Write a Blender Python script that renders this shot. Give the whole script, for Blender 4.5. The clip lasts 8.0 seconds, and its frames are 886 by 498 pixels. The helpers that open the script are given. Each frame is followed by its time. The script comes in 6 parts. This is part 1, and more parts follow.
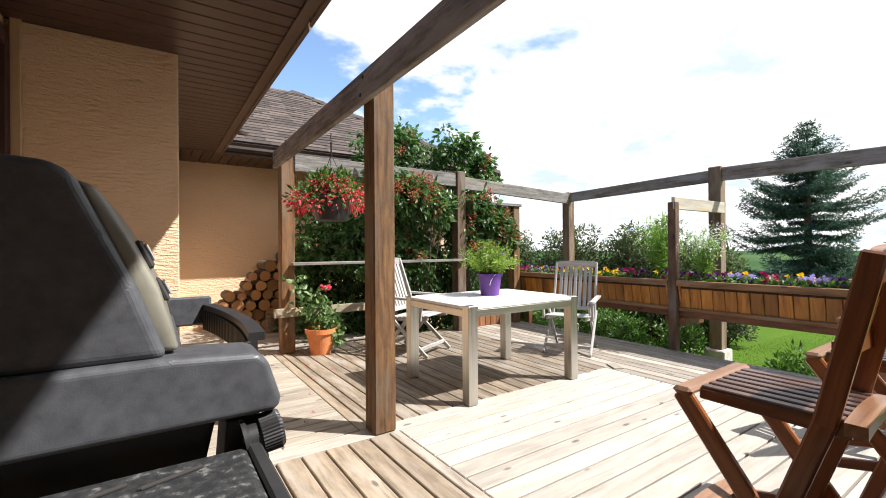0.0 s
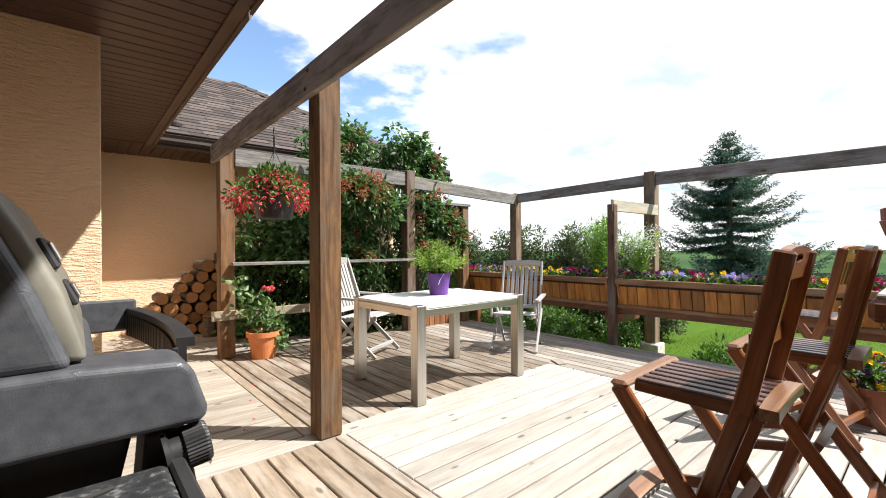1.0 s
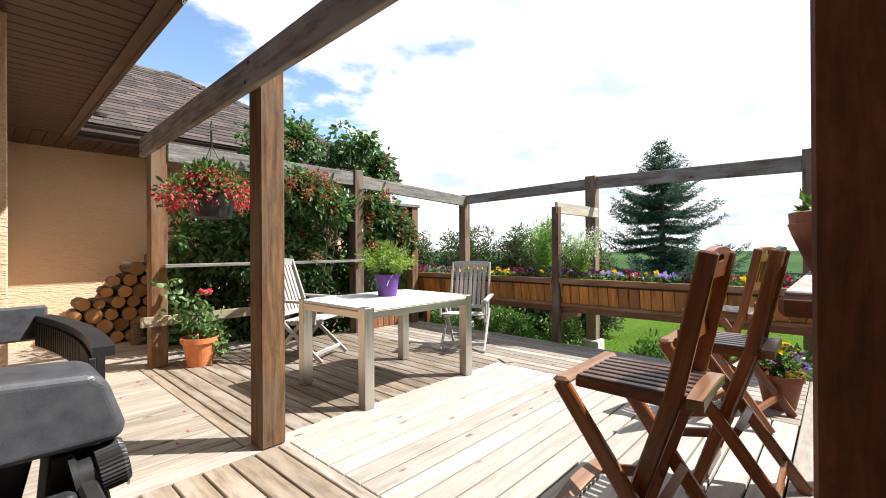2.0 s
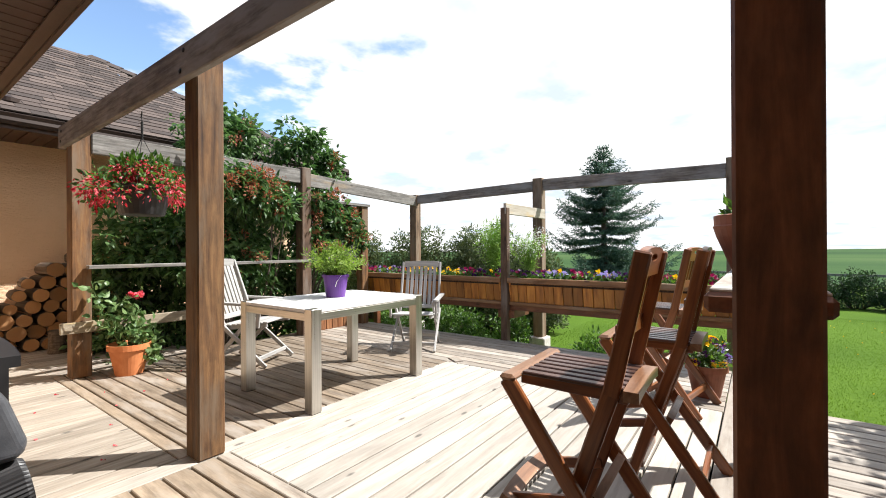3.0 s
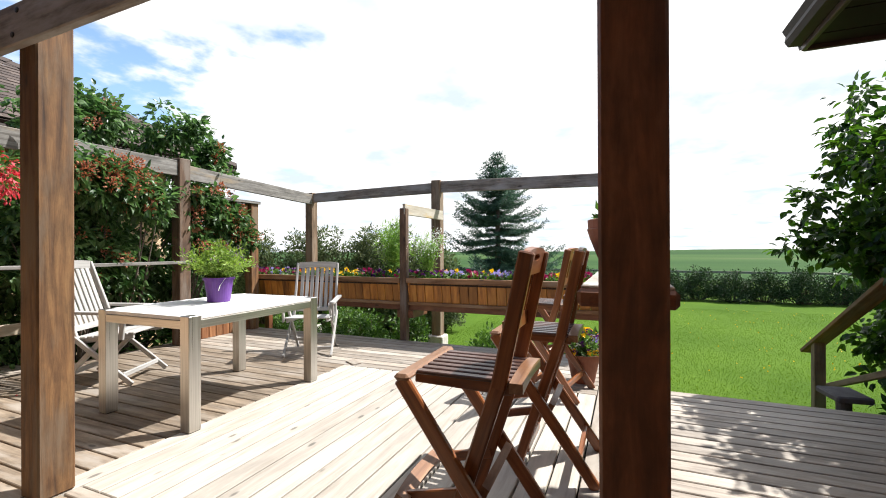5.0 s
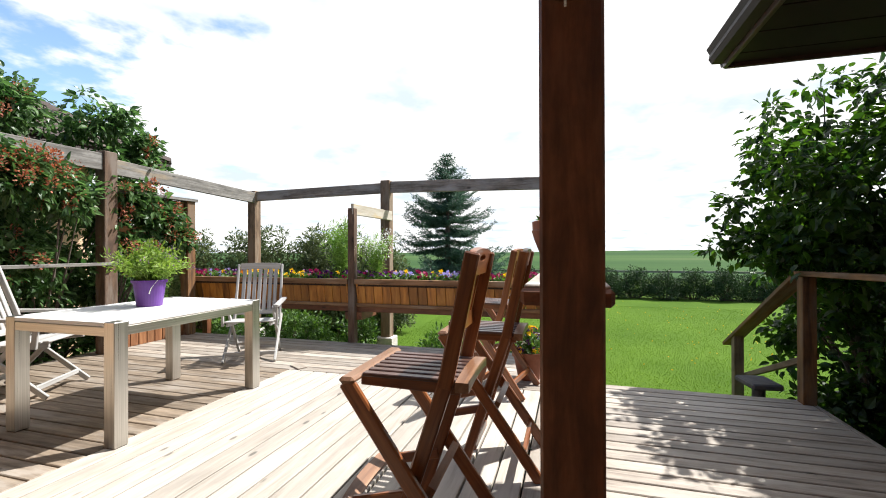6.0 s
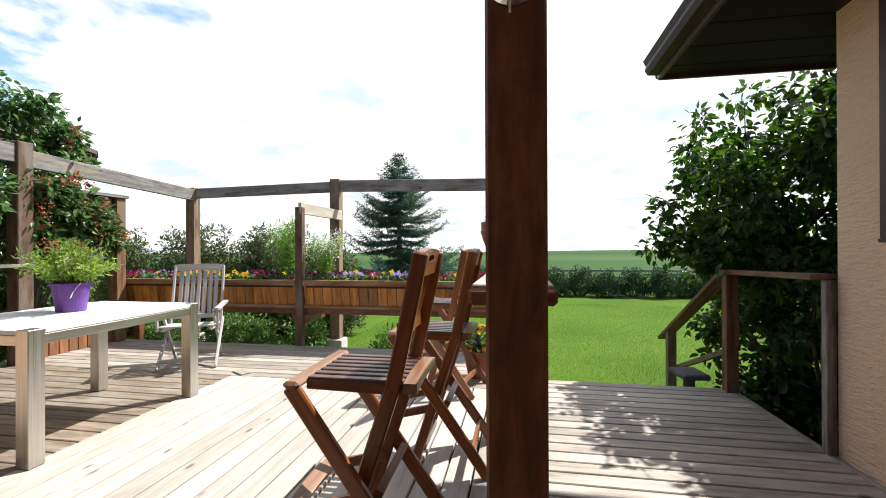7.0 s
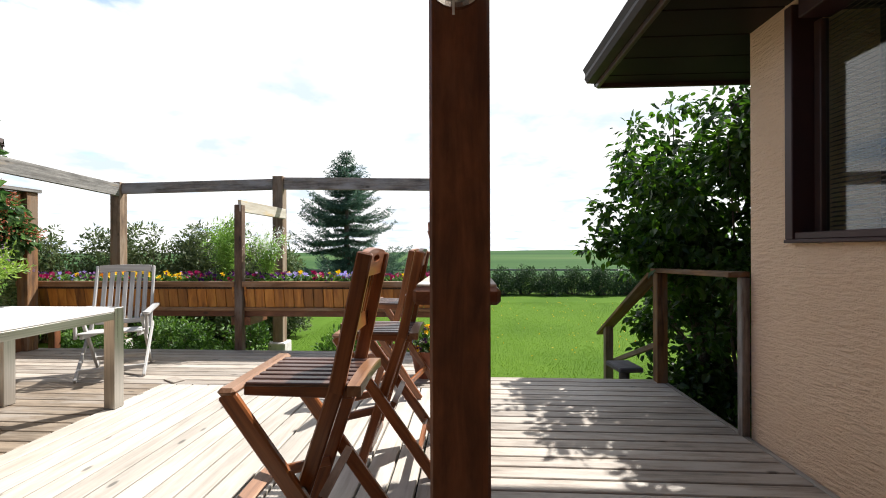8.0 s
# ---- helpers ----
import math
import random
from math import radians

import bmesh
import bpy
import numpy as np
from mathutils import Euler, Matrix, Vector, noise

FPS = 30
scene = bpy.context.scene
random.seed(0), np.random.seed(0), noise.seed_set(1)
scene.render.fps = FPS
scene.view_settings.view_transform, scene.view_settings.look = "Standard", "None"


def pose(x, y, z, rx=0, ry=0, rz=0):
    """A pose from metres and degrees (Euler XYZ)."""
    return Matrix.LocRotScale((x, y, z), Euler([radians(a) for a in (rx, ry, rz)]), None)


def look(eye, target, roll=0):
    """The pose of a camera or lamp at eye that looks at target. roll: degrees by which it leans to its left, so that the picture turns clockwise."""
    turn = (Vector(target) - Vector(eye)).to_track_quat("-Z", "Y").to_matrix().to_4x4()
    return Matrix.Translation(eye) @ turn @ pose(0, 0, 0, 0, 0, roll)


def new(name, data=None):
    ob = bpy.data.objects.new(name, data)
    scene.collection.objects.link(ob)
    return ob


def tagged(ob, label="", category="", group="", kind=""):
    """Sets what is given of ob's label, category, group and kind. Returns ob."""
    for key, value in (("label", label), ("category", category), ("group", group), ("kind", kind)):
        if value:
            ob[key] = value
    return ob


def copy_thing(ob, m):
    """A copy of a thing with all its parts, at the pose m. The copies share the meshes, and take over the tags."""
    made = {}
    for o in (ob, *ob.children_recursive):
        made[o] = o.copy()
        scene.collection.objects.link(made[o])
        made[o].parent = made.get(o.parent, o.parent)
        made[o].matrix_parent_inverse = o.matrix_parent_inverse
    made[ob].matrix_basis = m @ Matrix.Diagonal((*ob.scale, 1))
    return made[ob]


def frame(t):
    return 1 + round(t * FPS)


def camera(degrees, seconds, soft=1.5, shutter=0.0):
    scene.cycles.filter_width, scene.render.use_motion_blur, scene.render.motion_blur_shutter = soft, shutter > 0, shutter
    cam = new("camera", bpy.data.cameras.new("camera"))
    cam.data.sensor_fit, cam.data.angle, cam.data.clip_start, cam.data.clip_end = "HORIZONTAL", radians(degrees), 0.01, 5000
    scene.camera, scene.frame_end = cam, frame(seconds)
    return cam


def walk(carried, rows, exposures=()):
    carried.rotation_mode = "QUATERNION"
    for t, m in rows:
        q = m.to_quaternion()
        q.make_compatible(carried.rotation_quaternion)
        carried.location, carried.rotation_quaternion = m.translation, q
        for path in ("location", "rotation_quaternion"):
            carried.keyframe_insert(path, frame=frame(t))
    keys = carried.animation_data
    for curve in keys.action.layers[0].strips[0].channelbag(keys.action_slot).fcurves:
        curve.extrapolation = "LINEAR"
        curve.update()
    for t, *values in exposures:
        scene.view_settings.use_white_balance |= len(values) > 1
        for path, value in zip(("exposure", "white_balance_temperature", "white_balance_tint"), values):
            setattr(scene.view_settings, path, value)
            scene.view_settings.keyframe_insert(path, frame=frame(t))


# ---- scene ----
# camera: a slow pan to the right on a nearly fixed spot of the deck
cam = camera(91.84, 8.0, soft=1.0)
ROWS = [
    (0, 0.000, 0.000, 1.170, -33.97, 0.09, -0.41),
    (0.5, 0.009, 0.002, 1.170, -37.25, 0.05, -0.38),
    (1, 0.018, 0.003, 1.169, -40.60, -0.00, -0.34),
    (1.5, 0.025, 0.003, 1.169, -43.94, 0.05, -0.35),
    (3, 0.044, -0.002, 1.168, -53.75, 0.04, -0.30),
    (3.5, 0.049, -0.006, 1.168, -56.87, 0.01, -0.29),
    (4, 0.053, -0.010, 1.168, -60.18, -0.03, -0.28),
    (4.5, 0.057, -0.014, 1.168, -63.54, -0.01, -0.28),
    (6, 0.066, -0.030, 1.167, -73.55, 0.11, -0.20),
    (6.5, 0.068, -0.036, 1.167, -76.68, 0.12, -0.22),
    (7, 0.070, -0.042, 1.168, -79.94, 0.10, -0.22),
    (7.5, 0.072, -0.048, 1.168, -83.28, 0.09, -0.22),
    (8, 0.073, -0.055, 1.168, -86.72, 0.05, -0.18),
]


def aim(x, y, z, yaw, pitch, roll):
    a, b = radians(yaw), radians(pitch)
    return look((x, y, z), (x - math.sin(a) * math.cos(b), y + math.cos(a) * math.cos(b), z + math.sin(b)), roll)


EXPOSURE = 0.96
walk(cam, [(t, aim(*r)) for t, *r in ROWS], [(0.0, EXPOSURE), (8.0, EXPOSURE)])

# ---- light: bright broken cloud, sun high over the right-hand house wing ----
SUN_DIR = Vector((0.60, -0.57, 1.0)).normalized()
sun = new("sun", bpy.data.lights.new("sun", "SUN"))
sun.data.energy, sun.data.angle, sun.data.color = 5.0, radians(0.6), (1.0, 0.985, 0.955)
sun.matrix_world = look(SUN_DIR * 30, (0, 0, 0))

world = bpy.data.worlds.new("sky")
scene.world = world
world.use_nodes = True
wt = world.node_tree
wt.nodes.clear()


def wnode(kind, **kw):
    n = wt.nodes.new(kind)
    for k, v in kw.items():
        n.inputs[k].default_value = v
    return n


sky = wt.nodes.new("ShaderNodeTexSky")
sky.sky_type, sky.sun_disc = "NISHITA", False
sky.sun_elevation, sky.sun_rotation = math.asin(SUN_DIR.z), math.atan2(SUN_DIR.x, SUN_DIR.y)
sky.air_density, sky.dust_density, sky.ozone_density = 1.0, 0.2, 2.0
gen = wt.nodes.new("ShaderNodeTexCoord")
sep = wt.nodes.new("ShaderNodeSeparateXYZ")
wt.links.new(gen.outputs["Generated"], sep.inputs[0])
# clouds lie on a plane overhead: direction divided by height
mx = wt.nodes.new("ShaderNodeMath"); mx.operation = "MAXIMUM"; mx.inputs[1].default_value = 0.0
wt.links.new(sep.outputs[2], mx.inputs[0])
ad = wt.nodes.new("ShaderNodeMath"); ad.operation = "ADD"; ad.inputs[1].default_value = 0.12
wt.links.new(mx.outputs[0], ad.inputs[0])
flat = wt.nodes.new("ShaderNodeVectorMath"); flat.operation = "DIVIDE"
comb = wt.nodes.new("ShaderNodeCombineXYZ")
for i in range(3):
    wt.links.new(ad.outputs[0], comb.inputs[i])
wt.links.new(gen.outputs["Generated"], flat.inputs[0])
wt.links.new(comb.outputs[0], flat.inputs[1])
n1 = wnode("ShaderNodeTexNoise", Scale=1.15, Detail=7.0, Roughness=0.56)
wt.links.new(flat.outputs[0], n1.inputs["Vector"])
# cover thickens towards the sun's side of the sky
dot = wt.nodes.new("ShaderNodeVectorMath"); dot.operation = "DOT_PRODUCT"
dot.inputs[1].default_value = (0.82, -0.57, 0.0)
wt.links.new(gen.outputs["Generated"], dot.inputs[0])
bias = wt.nodes.new("ShaderNodeMath"); bias.operation = "MULTIPLY_ADD"
bias.inputs[1].default_value, bias.inputs[2].default_value = 0.52, 0.098
wt.links.new(dot.outputs["Value"], bias.inputs[0])
cov = wt.nodes.new("ShaderNodeMath"); cov.operation = "ADD"
wt.links.new(n1.outputs[0], cov.inputs[0]); wt.links.new(bias.outputs[0], cov.inputs[1])
ramp = wt.nodes.new("ShaderNodeMapRange")
ramp.inputs["From Min"].default_value, ramp.inputs["From Max"].default_value = 0.50, 0.58
ramp.interpolation_type = "SMOOTHSTEP"
wt.links.new(cov.outputs[0], ramp.inputs["Value"])
# cloud bodies: white tops, blue-grey undersides
n2 = wnode("ShaderNodeTexNoise", Scale=2.3, Detail=5.0, Roughness=0.5)
wt.links.new(flat.outputs[0], n2.inputs["Vector"])
cr = wt.nodes.new("ShaderNodeValToRGB")
cr.color_ramp.elements[0].position, cr.color_ramp.elements[0].color = 0.33, (0.66, 0.755, 0.87, 1)
cr.color_ramp.elements[1].position, cr.color_ramp.elements[1].color = 0.51, (1.0, 1.0, 1.0, 1)
wt.links.new(n2.outputs[0], cr.inputs[0])
skyb = wt.nodes.new("ShaderNodeBackground"); skyb.inputs[1].default_value = 0.14
cloudb = wt.nodes.new("ShaderNodeBackground"); cloudb.inputs[1].default_value = 0.66
wt.links.new(sky.outputs[0], skyb.inputs[0]); wt.links.new(cr.outputs[0], cloudb.inputs[0])
wmix = wt.nodes.new("ShaderNodeMixShader")
wt.links.new(ramp.outputs[0], wmix.inputs[0])
wt.links.new(skyb.outputs[0], wmix.inputs[1]); wt.links.new(cloudb.outputs[0], wmix.inputs[2])
wout = wt.nodes.new("ShaderNodeOutputWorld")
wt.links.new(wmix.outputs[0], wout.inputs[0])


# ---- materials ----
def material(name, rough=0.7, metal=0.0):
    m = bpy.data.materials.new(name)
    m.use_nodes = True
    b = m.node_tree.nodes["Principled BSDF"]
    b.inputs["Roughness"].default_value, b.inputs["Metallic"].default_value = rough, metal
    return m, m.node_tree, b


def add(nt, kind, **kw):
    n = nt.nodes.new(kind)
    for k, v in kw.items():
        n.inputs[k].default_value = v
    return n


def ramp_of(nt, stops):
    r = nt.nodes.new("ShaderNodeValToRGB")
    els = r.color_ramp.elements
    while len(els) < len(stops):
        els.new(0.5)
    for e, (p, c) in zip(els, stops):
        e.position, e.color = p, (*c, 1)
    return r


def mul_value(nt, color_out, value_out):
    """Colour times a grey value."""
    m = nt.nodes.new("ShaderNodeMix")
    m.data_type, m.blend_type = "RGBA", "MULTIPLY"
    m.inputs[0].default_value = 1.0
    nt.links.new(color_out, m.inputs[6])
    nt.links.new(value_out, m.inputs[7])
    return m.outputs[2]


def mix_color(nt, fac, a, b):
    m = nt.nodes.new("ShaderNodeMix")
    m.data_type = "RGBA"
    nt.links.new(fac, m.inputs[0])
    nt.links.new(a, m.inputs[6])
    if isinstance(b, tuple):
        m.inputs[7].default_value = (*b, 1)
    else:
        nt.links.new(b, m.inputs[7])
    return m.outputs[2]


def wood(name, dark, mid, light, grain=26.0, rough=0.75, bump=0.25, weather=None, weather_amt=0.5, knots=True, spread=0.35, coat=0.0, stain=0.88):
    """Sawn timber with its grain along the piece's local x; varies from piece to piece."""
    m, nt, b = material(name, rough)
    tc, oi = nt.nodes.new("ShaderNodeTexCoord"), nt.nodes.new("ShaderNodeObjectInfo")
    shift = nt.nodes.new("ShaderNodeVectorMath"); shift.operation = "MULTIPLY_ADD"
    nt.links.new(oi.outputs["Random"], shift.inputs[0])
    shift.inputs[1].default_value = (37.0, 11.0, 23.0)
    nt.links.new(tc.outputs["Object"], shift.inputs[2])
    mp = add(nt, "ShaderNodeMapping", Scale=(2.1, grain, grain))
    nt.links.new(shift.outputs[0], mp.inputs[0])
    g = add(nt, "ShaderNodeTexNoise", Scale=1.0, Detail=6.0, Roughness=0.62, Distortion=0.5)
    nt.links.new(mp.outputs[0], g.inputs["Vector"])
    cr = ramp_of(nt, [(0.28, dark), (0.5, mid), (0.74, light)])
    nt.links.new(g.outputs[0], cr.inputs[0])
    col = cr.outputs[0]
    st = add(nt, "ShaderNodeTexNoise", Scale=1.0, Detail=6.0, Roughness=0.7)
    mp4 = add(nt, "ShaderNodeMapping", Scale=(5.0, 11.0, 11.0))
    nt.links.new(shift.outputs[0], mp4.inputs[0]); nt.links.new(mp4.outputs[0], st.inputs["Vector"])
    sr = nt.nodes.new("ShaderNodeMapRange")
    sr.inputs["From Min"].default_value, sr.inputs["From Max"].default_value = 0.34, 0.60
    sr.inputs["To Min"].default_value, sr.inputs["To Max"].default_value = stain, 1.06 - 0.1 * (stain > 0.8)
    nt.links.new(st.outputs[0], sr.inputs["Value"])
    col = mul_value(nt, col, sr.outputs[0])
    if weather:
        w = add(nt, "ShaderNodeTexNoise", Scale=1.0, Detail=5.0, Roughness=0.65)
        mp2 = add(nt, "ShaderNodeMapping", Scale=(1.6, 7.0, 7.0))
        nt.links.new(shift.outputs[0], mp2.inputs[0]); nt.links.new(mp2.outputs[0], w.inputs["Vector"])
        wr = nt.nodes.new("ShaderNodeMapRange")
        wr.inputs["From Min"].default_value, wr.inputs["From Max"].default_value = 0.62 - 0.35 * weather_amt, 0.78 - 0.35 * weather_amt
        nt.links.new(w.outputs[0], wr.inputs["Value"])
        col = mix_color(nt, wr.outputs[0], col, weather)
    if knots:
        v = add(nt, "ShaderNodeTexVoronoi", Scale=1.0)
        mp3 = add(nt, "ShaderNodeMapping", Scale=(2.6, 7.0, 7.0))
        nt.links.new(shift.outputs[0], mp3.inputs[0]); nt.links.new(mp3.outputs[0], v.inputs["Vector"])
        kr = nt.nodes.new("ShaderNodeMapRange")
        kr.inputs["From Min"].default_value, kr.inputs["From Max"].default_value = 0.06, 0.11
        kr.inputs["To Min"].default_value, kr.inputs["To Max"].default_value = 0.38, 1.0
        nt.links.new(v.outputs["Distance"], kr.inputs["Value"])
        col = mul_value(nt, col, kr.outputs[0])
    vr = nt.nodes.new("ShaderNodeMapRange")
    vr.inputs["To Min"].default_value, vr.inputs["To Max"].default_value = 1.0 - spread, 1.0 + spread * 0.4
    nt.links.new(oi.outputs["Random"], vr.inputs["Value"])
    col = mul_value(nt, col, vr.outputs[0])
    nt.links.new(col, b.inputs["Base Color"])
    bp = add(nt, "ShaderNodeBump", Strength=bump, Distance=0.004)
    nt.links.new(g.outputs[0], bp.inputs["Height"])
    nt.links.new(bp.outputs[0], b.inputs["Normal"])
    b.inputs["Coat Weight"].default_value = coat
    return m


def mottled(name, stops, scale=8.0, rough=0.7, bump=0.1, detail=5.0, metal=0.0, bump_scale=None, dist=0.004, spread=0.0, coords="Object"):
    m, nt, b = material(name, rough, metal)
    tc = nt.nodes.new("ShaderNodeTexCoord")
    n = add(nt, "ShaderNodeTexNoise", Scale=scale, Detail=detail, Roughness=0.6)
    nt.links.new(tc.outputs[coords], n.inputs["Vector"])
    cr = ramp_of(nt, stops)
    nt.links.new(n.outputs[0], cr.inputs[0])
    col = cr.outputs[0]
    if spread:
        oi = nt.nodes.new("ShaderNodeObjectInfo")
        vr = nt.nodes.new("ShaderNodeMapRange")
        vr.inputs["To Min"].default_value, vr.inputs["To Max"].default_value = 1 - spread, 1 + spread
        nt.links.new(oi.outputs["Random"], vr.inputs["Value"])
        col = mul_value(nt, col, vr.outputs[0])
    nt.links.new(col, b.inputs["Base Color"])
    if bump:
        n2 = add(nt, "ShaderNodeTexNoise", Scale=bump_scale or scale * 6, Detail=4.0)
        nt.links.new(tc.outputs[coords], n2.inputs["Vector"])
        bp = add(nt, "ShaderNodeBump", Strength=bump, Distance=dist)
        nt.links.new(n2.outputs[0], bp.inputs["Height"])
        nt.links.new(bp.outputs[0], b.inputs["Normal"])
    return m


def leafy(name, dark, light, rough=0.45, through_amt=0.35):
    """Leaves: colour varies leaf by leaf, light passes through."""
    m, nt, b = material(name, rough)
    ge = nt.nodes.new("ShaderNodeNewGeometry")
    cr = ramp_of(nt, [(0.0, dark), (1.0, light)])
    nt.links.new(ge.outputs["Random Per Island"], cr.inputs[0])
    nt.links.new(cr.outputs[0], b.inputs["Base Color"])
    b.inputs["Specular IOR Level"].default_value = 0.35
    if through_amt:
        tr = nt.nodes.new("ShaderNodeBsdfTranslucent")
        boost = nt.nodes.new("ShaderNodeHueSaturation")
        boost.inputs["Saturation"].default_value, boost.inputs["Value"].default_value = 1.15, 1.6
        nt.links.new(cr.outputs[0], boost.inputs["Color"])
        nt.links.new(boost.outputs[0], tr.inputs[0])
        ms = nt.nodes.new("ShaderNodeMixShader")
        ms.inputs[0].default_value = through_amt
        nt.links.new(b.outputs[0], ms.inputs[1]); nt.links.new(tr.outputs[0], ms.inputs[2])
        nt.links.new(ms.outputs[0], nt.nodes["Material Output"].inputs[0])
    return m


M = {}
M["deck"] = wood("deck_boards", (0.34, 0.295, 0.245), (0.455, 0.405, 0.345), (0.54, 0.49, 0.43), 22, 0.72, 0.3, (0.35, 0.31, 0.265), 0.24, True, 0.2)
M["deck_pale"] = wood("deck_boards_pale", (0.22, 0.178, 0.136), (0.38, 0.322, 0.258), (0.50, 0.44, 0.37), 24, 0.72, 0.3, (0.30, 0.25, 0.20), 0.36, True, 0.2)
M["deck_grey"] = wood("deck_boards_greyed", (0.175, 0.138, 0.107), (0.340, 0.282, 0.228), (0.48, 0.415, 0.345), 30, 0.58, 0.4, (0.41, 0.36, 0.305), 0.50, True, 0.28, stain=0.76)
# tan boards, darkened further: beam and lilac shade put into the colour
M["deck_tan_shaded"] = wood("deck_boards_tan_shaded", (0.105, 0.076, 0.052), (0.228, 0.173, 0.122), (0.345, 0.275, 0.205), 26, 0.72, 0.35, (0.31, 0.265, 0.22), 0.38, True, 0.26, stain=0.76)
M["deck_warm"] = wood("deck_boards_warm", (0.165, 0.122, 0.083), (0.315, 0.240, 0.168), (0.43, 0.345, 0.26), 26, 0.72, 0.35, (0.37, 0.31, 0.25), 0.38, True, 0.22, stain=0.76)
M["post"] = wood("cedar_posts", (0.055, 0.022, 0.007), (0.170, 0.076, 0.024), (0.29, 0.148, 0.050), 24, 0.75, 0.7, (0.170, 0.112, 0.068), 0.40, True, 0.14, stain=0.6)
M["post_greyed"] = wood("greyed_cedar_post", (0.038, 0.016, 0.006), (0.128, 0.060, 0.021), (0.235, 0.125, 0.048), 26, 0.8, 0.9, (0.125, 0.084, 0.052), 0.40, True, 0.1, stain=0.6)
M["post_weathered"] = wood("dark_weathered_post", (0.05, 0.026, 0.014), (0.115, 0.064, 0.036), (0.19, 0.125, 0.08), 11, 0.8, 0.5, (0.16, 0.125, 0.10), 0.4, True, 0.1, stain=0.6)
M["post_stained"] = wood("stained_posts", (0.060, 0.020, 0.009), (0.175, 0.060, 0.025), (0.29, 0.115, 0.050), 20, 0.5, 0.35, (0.21, 0.085, 0.040), 0.35, True, 0.12, stain=0.6)
M["post_far"] = wood("sun_greyed_posts", (0.085, 0.050, 0.026), (0.200, 0.128, 0.076), (0.31, 0.220, 0.145), 26, 0.8, 0.6, (0.22, 0.165, 0.115), 0.42, True, 0.12, stain=0.6)
M["rail"] = wood("greyed_rails", (0.075, 0.056, 0.043), (0.205, 0.166, 0.132), (0.33, 0.285, 0.24), 38, 0.8, 0.6, (0.29, 0.265, 0.24), 0.42, True, 0.2, stain=0.6)
M["rail_pale"] = wood("silvered_rails", (0.080, 0.070, 0.060), (0.185, 0.172, 0.156), (0.31, 0.295, 0.275), 40, 0.8, 0.6, (0.27, 0.21, 0.14), 0.2, True, 0.15, stain=0.6)
M["rail_lichen"] = wood("lichen_rail", (0.34, 0.29, 0.22), (0.50, 0.45, 0.37), (0.62, 0.58, 0.50), 18, 0.85, 0.4, (0.50, 0.34, 0.13), 0.3, True, 0.1)
M["rail_low"] = wood("lichen_lower_rail", (0.20, 0.155, 0.10), (0.33, 0.27, 0.19), (0.44, 0.38, 0.29), 30, 0.85, 0.5, (0.36, 0.25, 0.10), 0.3, True, 0.1, stain=0.7)
M["planter"] = wood("stained_planter_boards", (0.13, 0.044, 0.008), (0.43, 0.162, 0.022), (0.64, 0.295, 0.050), 12, 0.5, 0.15, None, 0, True, 0.42)
M["planter_trim"] = wood("planter_trim", (0.11, 0.050, 0.018), (0.25, 0.125, 0.052), (0.38, 0.21, 0.10), 26, 0.6, 0.3, (0.30, 0.20, 0.12), 0.3, True, 0.2)
M["teak"] = wood("oiled_teak", (0.105, 0.030, 0.009), (0.235, 0.074, 0.020), (0.35, 0.130, 0.038), 34, 0.34, 0.12, None, 0, False, 0.22, 0.2)
# paler than the teak: worn boards, and sky glare painted on the front rail
M["teak_worn_glare"] = wood("worn_teak_with_glare", (0.15, 0.062, 0.027), (0.25, 0.120, 0.058), (0.37, 0.215, 0.125), 30, 0.36, 0.15, None, 0, False, 0.15, 0.1)
M["teak_dark"] = wood("dark_seat_slats", (0.055, 0.026, 0.018), (0.10, 0.05, 0.035), (0.15, 0.08, 0.06), 30, 0.30, 0.12, None, 0, False, 0.2, 0.15)
M["chair_grey"] = wood("weathered_grey_wood", (0.26, 0.25, 0.235), (0.40, 0.385, 0.365), (0.53, 0.515, 0.49), 34, 0.7, 0.25, None, 0, False, 0.16)
M["bar"] = wood("weathered_bar_top", (0.24, 0.20, 0.16), (0.42, 0.37, 0.32), (0.60, 0.56, 0.50), 14, 0.75, 0.5, (0.65, 0.62, 0.57), 0.4, True, 0.15)
M["fence"] = wood("stained_fence_boards", (0.13, 0.045, 0.015), (0.24, 0.095, 0.035), (0.36, 0.17, 0.07), 16, 0.65, 0.25, None, 0, True, 0.3)
M["log_bark"] = wood("log_bark", (0.05, 0.035, 0.025), (0.13, 0.09, 0.06), (0.24, 0.18, 0.13), 40, 0.9, 0.9, None, 0, False, 0.3)
M["bark"] = mottled("bark", [(0.3, (0.06, 0.045, 0.035)), (0.7, (0.17, 0.135, 0.11))], 18, 0.9, 0.5)
M["white_top"] = mottled("pale_table_top", [(0.3, (0.60, 0.585, 0.56)), (0.7, (0.74, 0.725, 0.70))], 7, 0.5, 0.05)
M["terracotta"] = mottled("terracotta", [(0.3, (0.50, 0.15, 0.045)), (0.72, (0.64, 0.24, 0.09))], 9, 0.75, 0.12)
M["terracotta_dark"] = mottled("brown_terracotta", [(0.3, (0.19, 0.060, 0.03)), (0.72, (0.29, 0.10, 0.05))], 9, 0.65, 0.1)
M["purple"] = mottled("purple_pot", [(0.3, (0.085, 0.022, 0.19)), (0.7, (0.12, 0.035, 0.26))], 6, 0.42, 0.02)
M["soil"] = mottled("potting_soil", [(0.3, (0.018, 0.012, 0.008)), (0.7, (0.06, 0.042, 0.03))], 40, 0.95, 0.8)
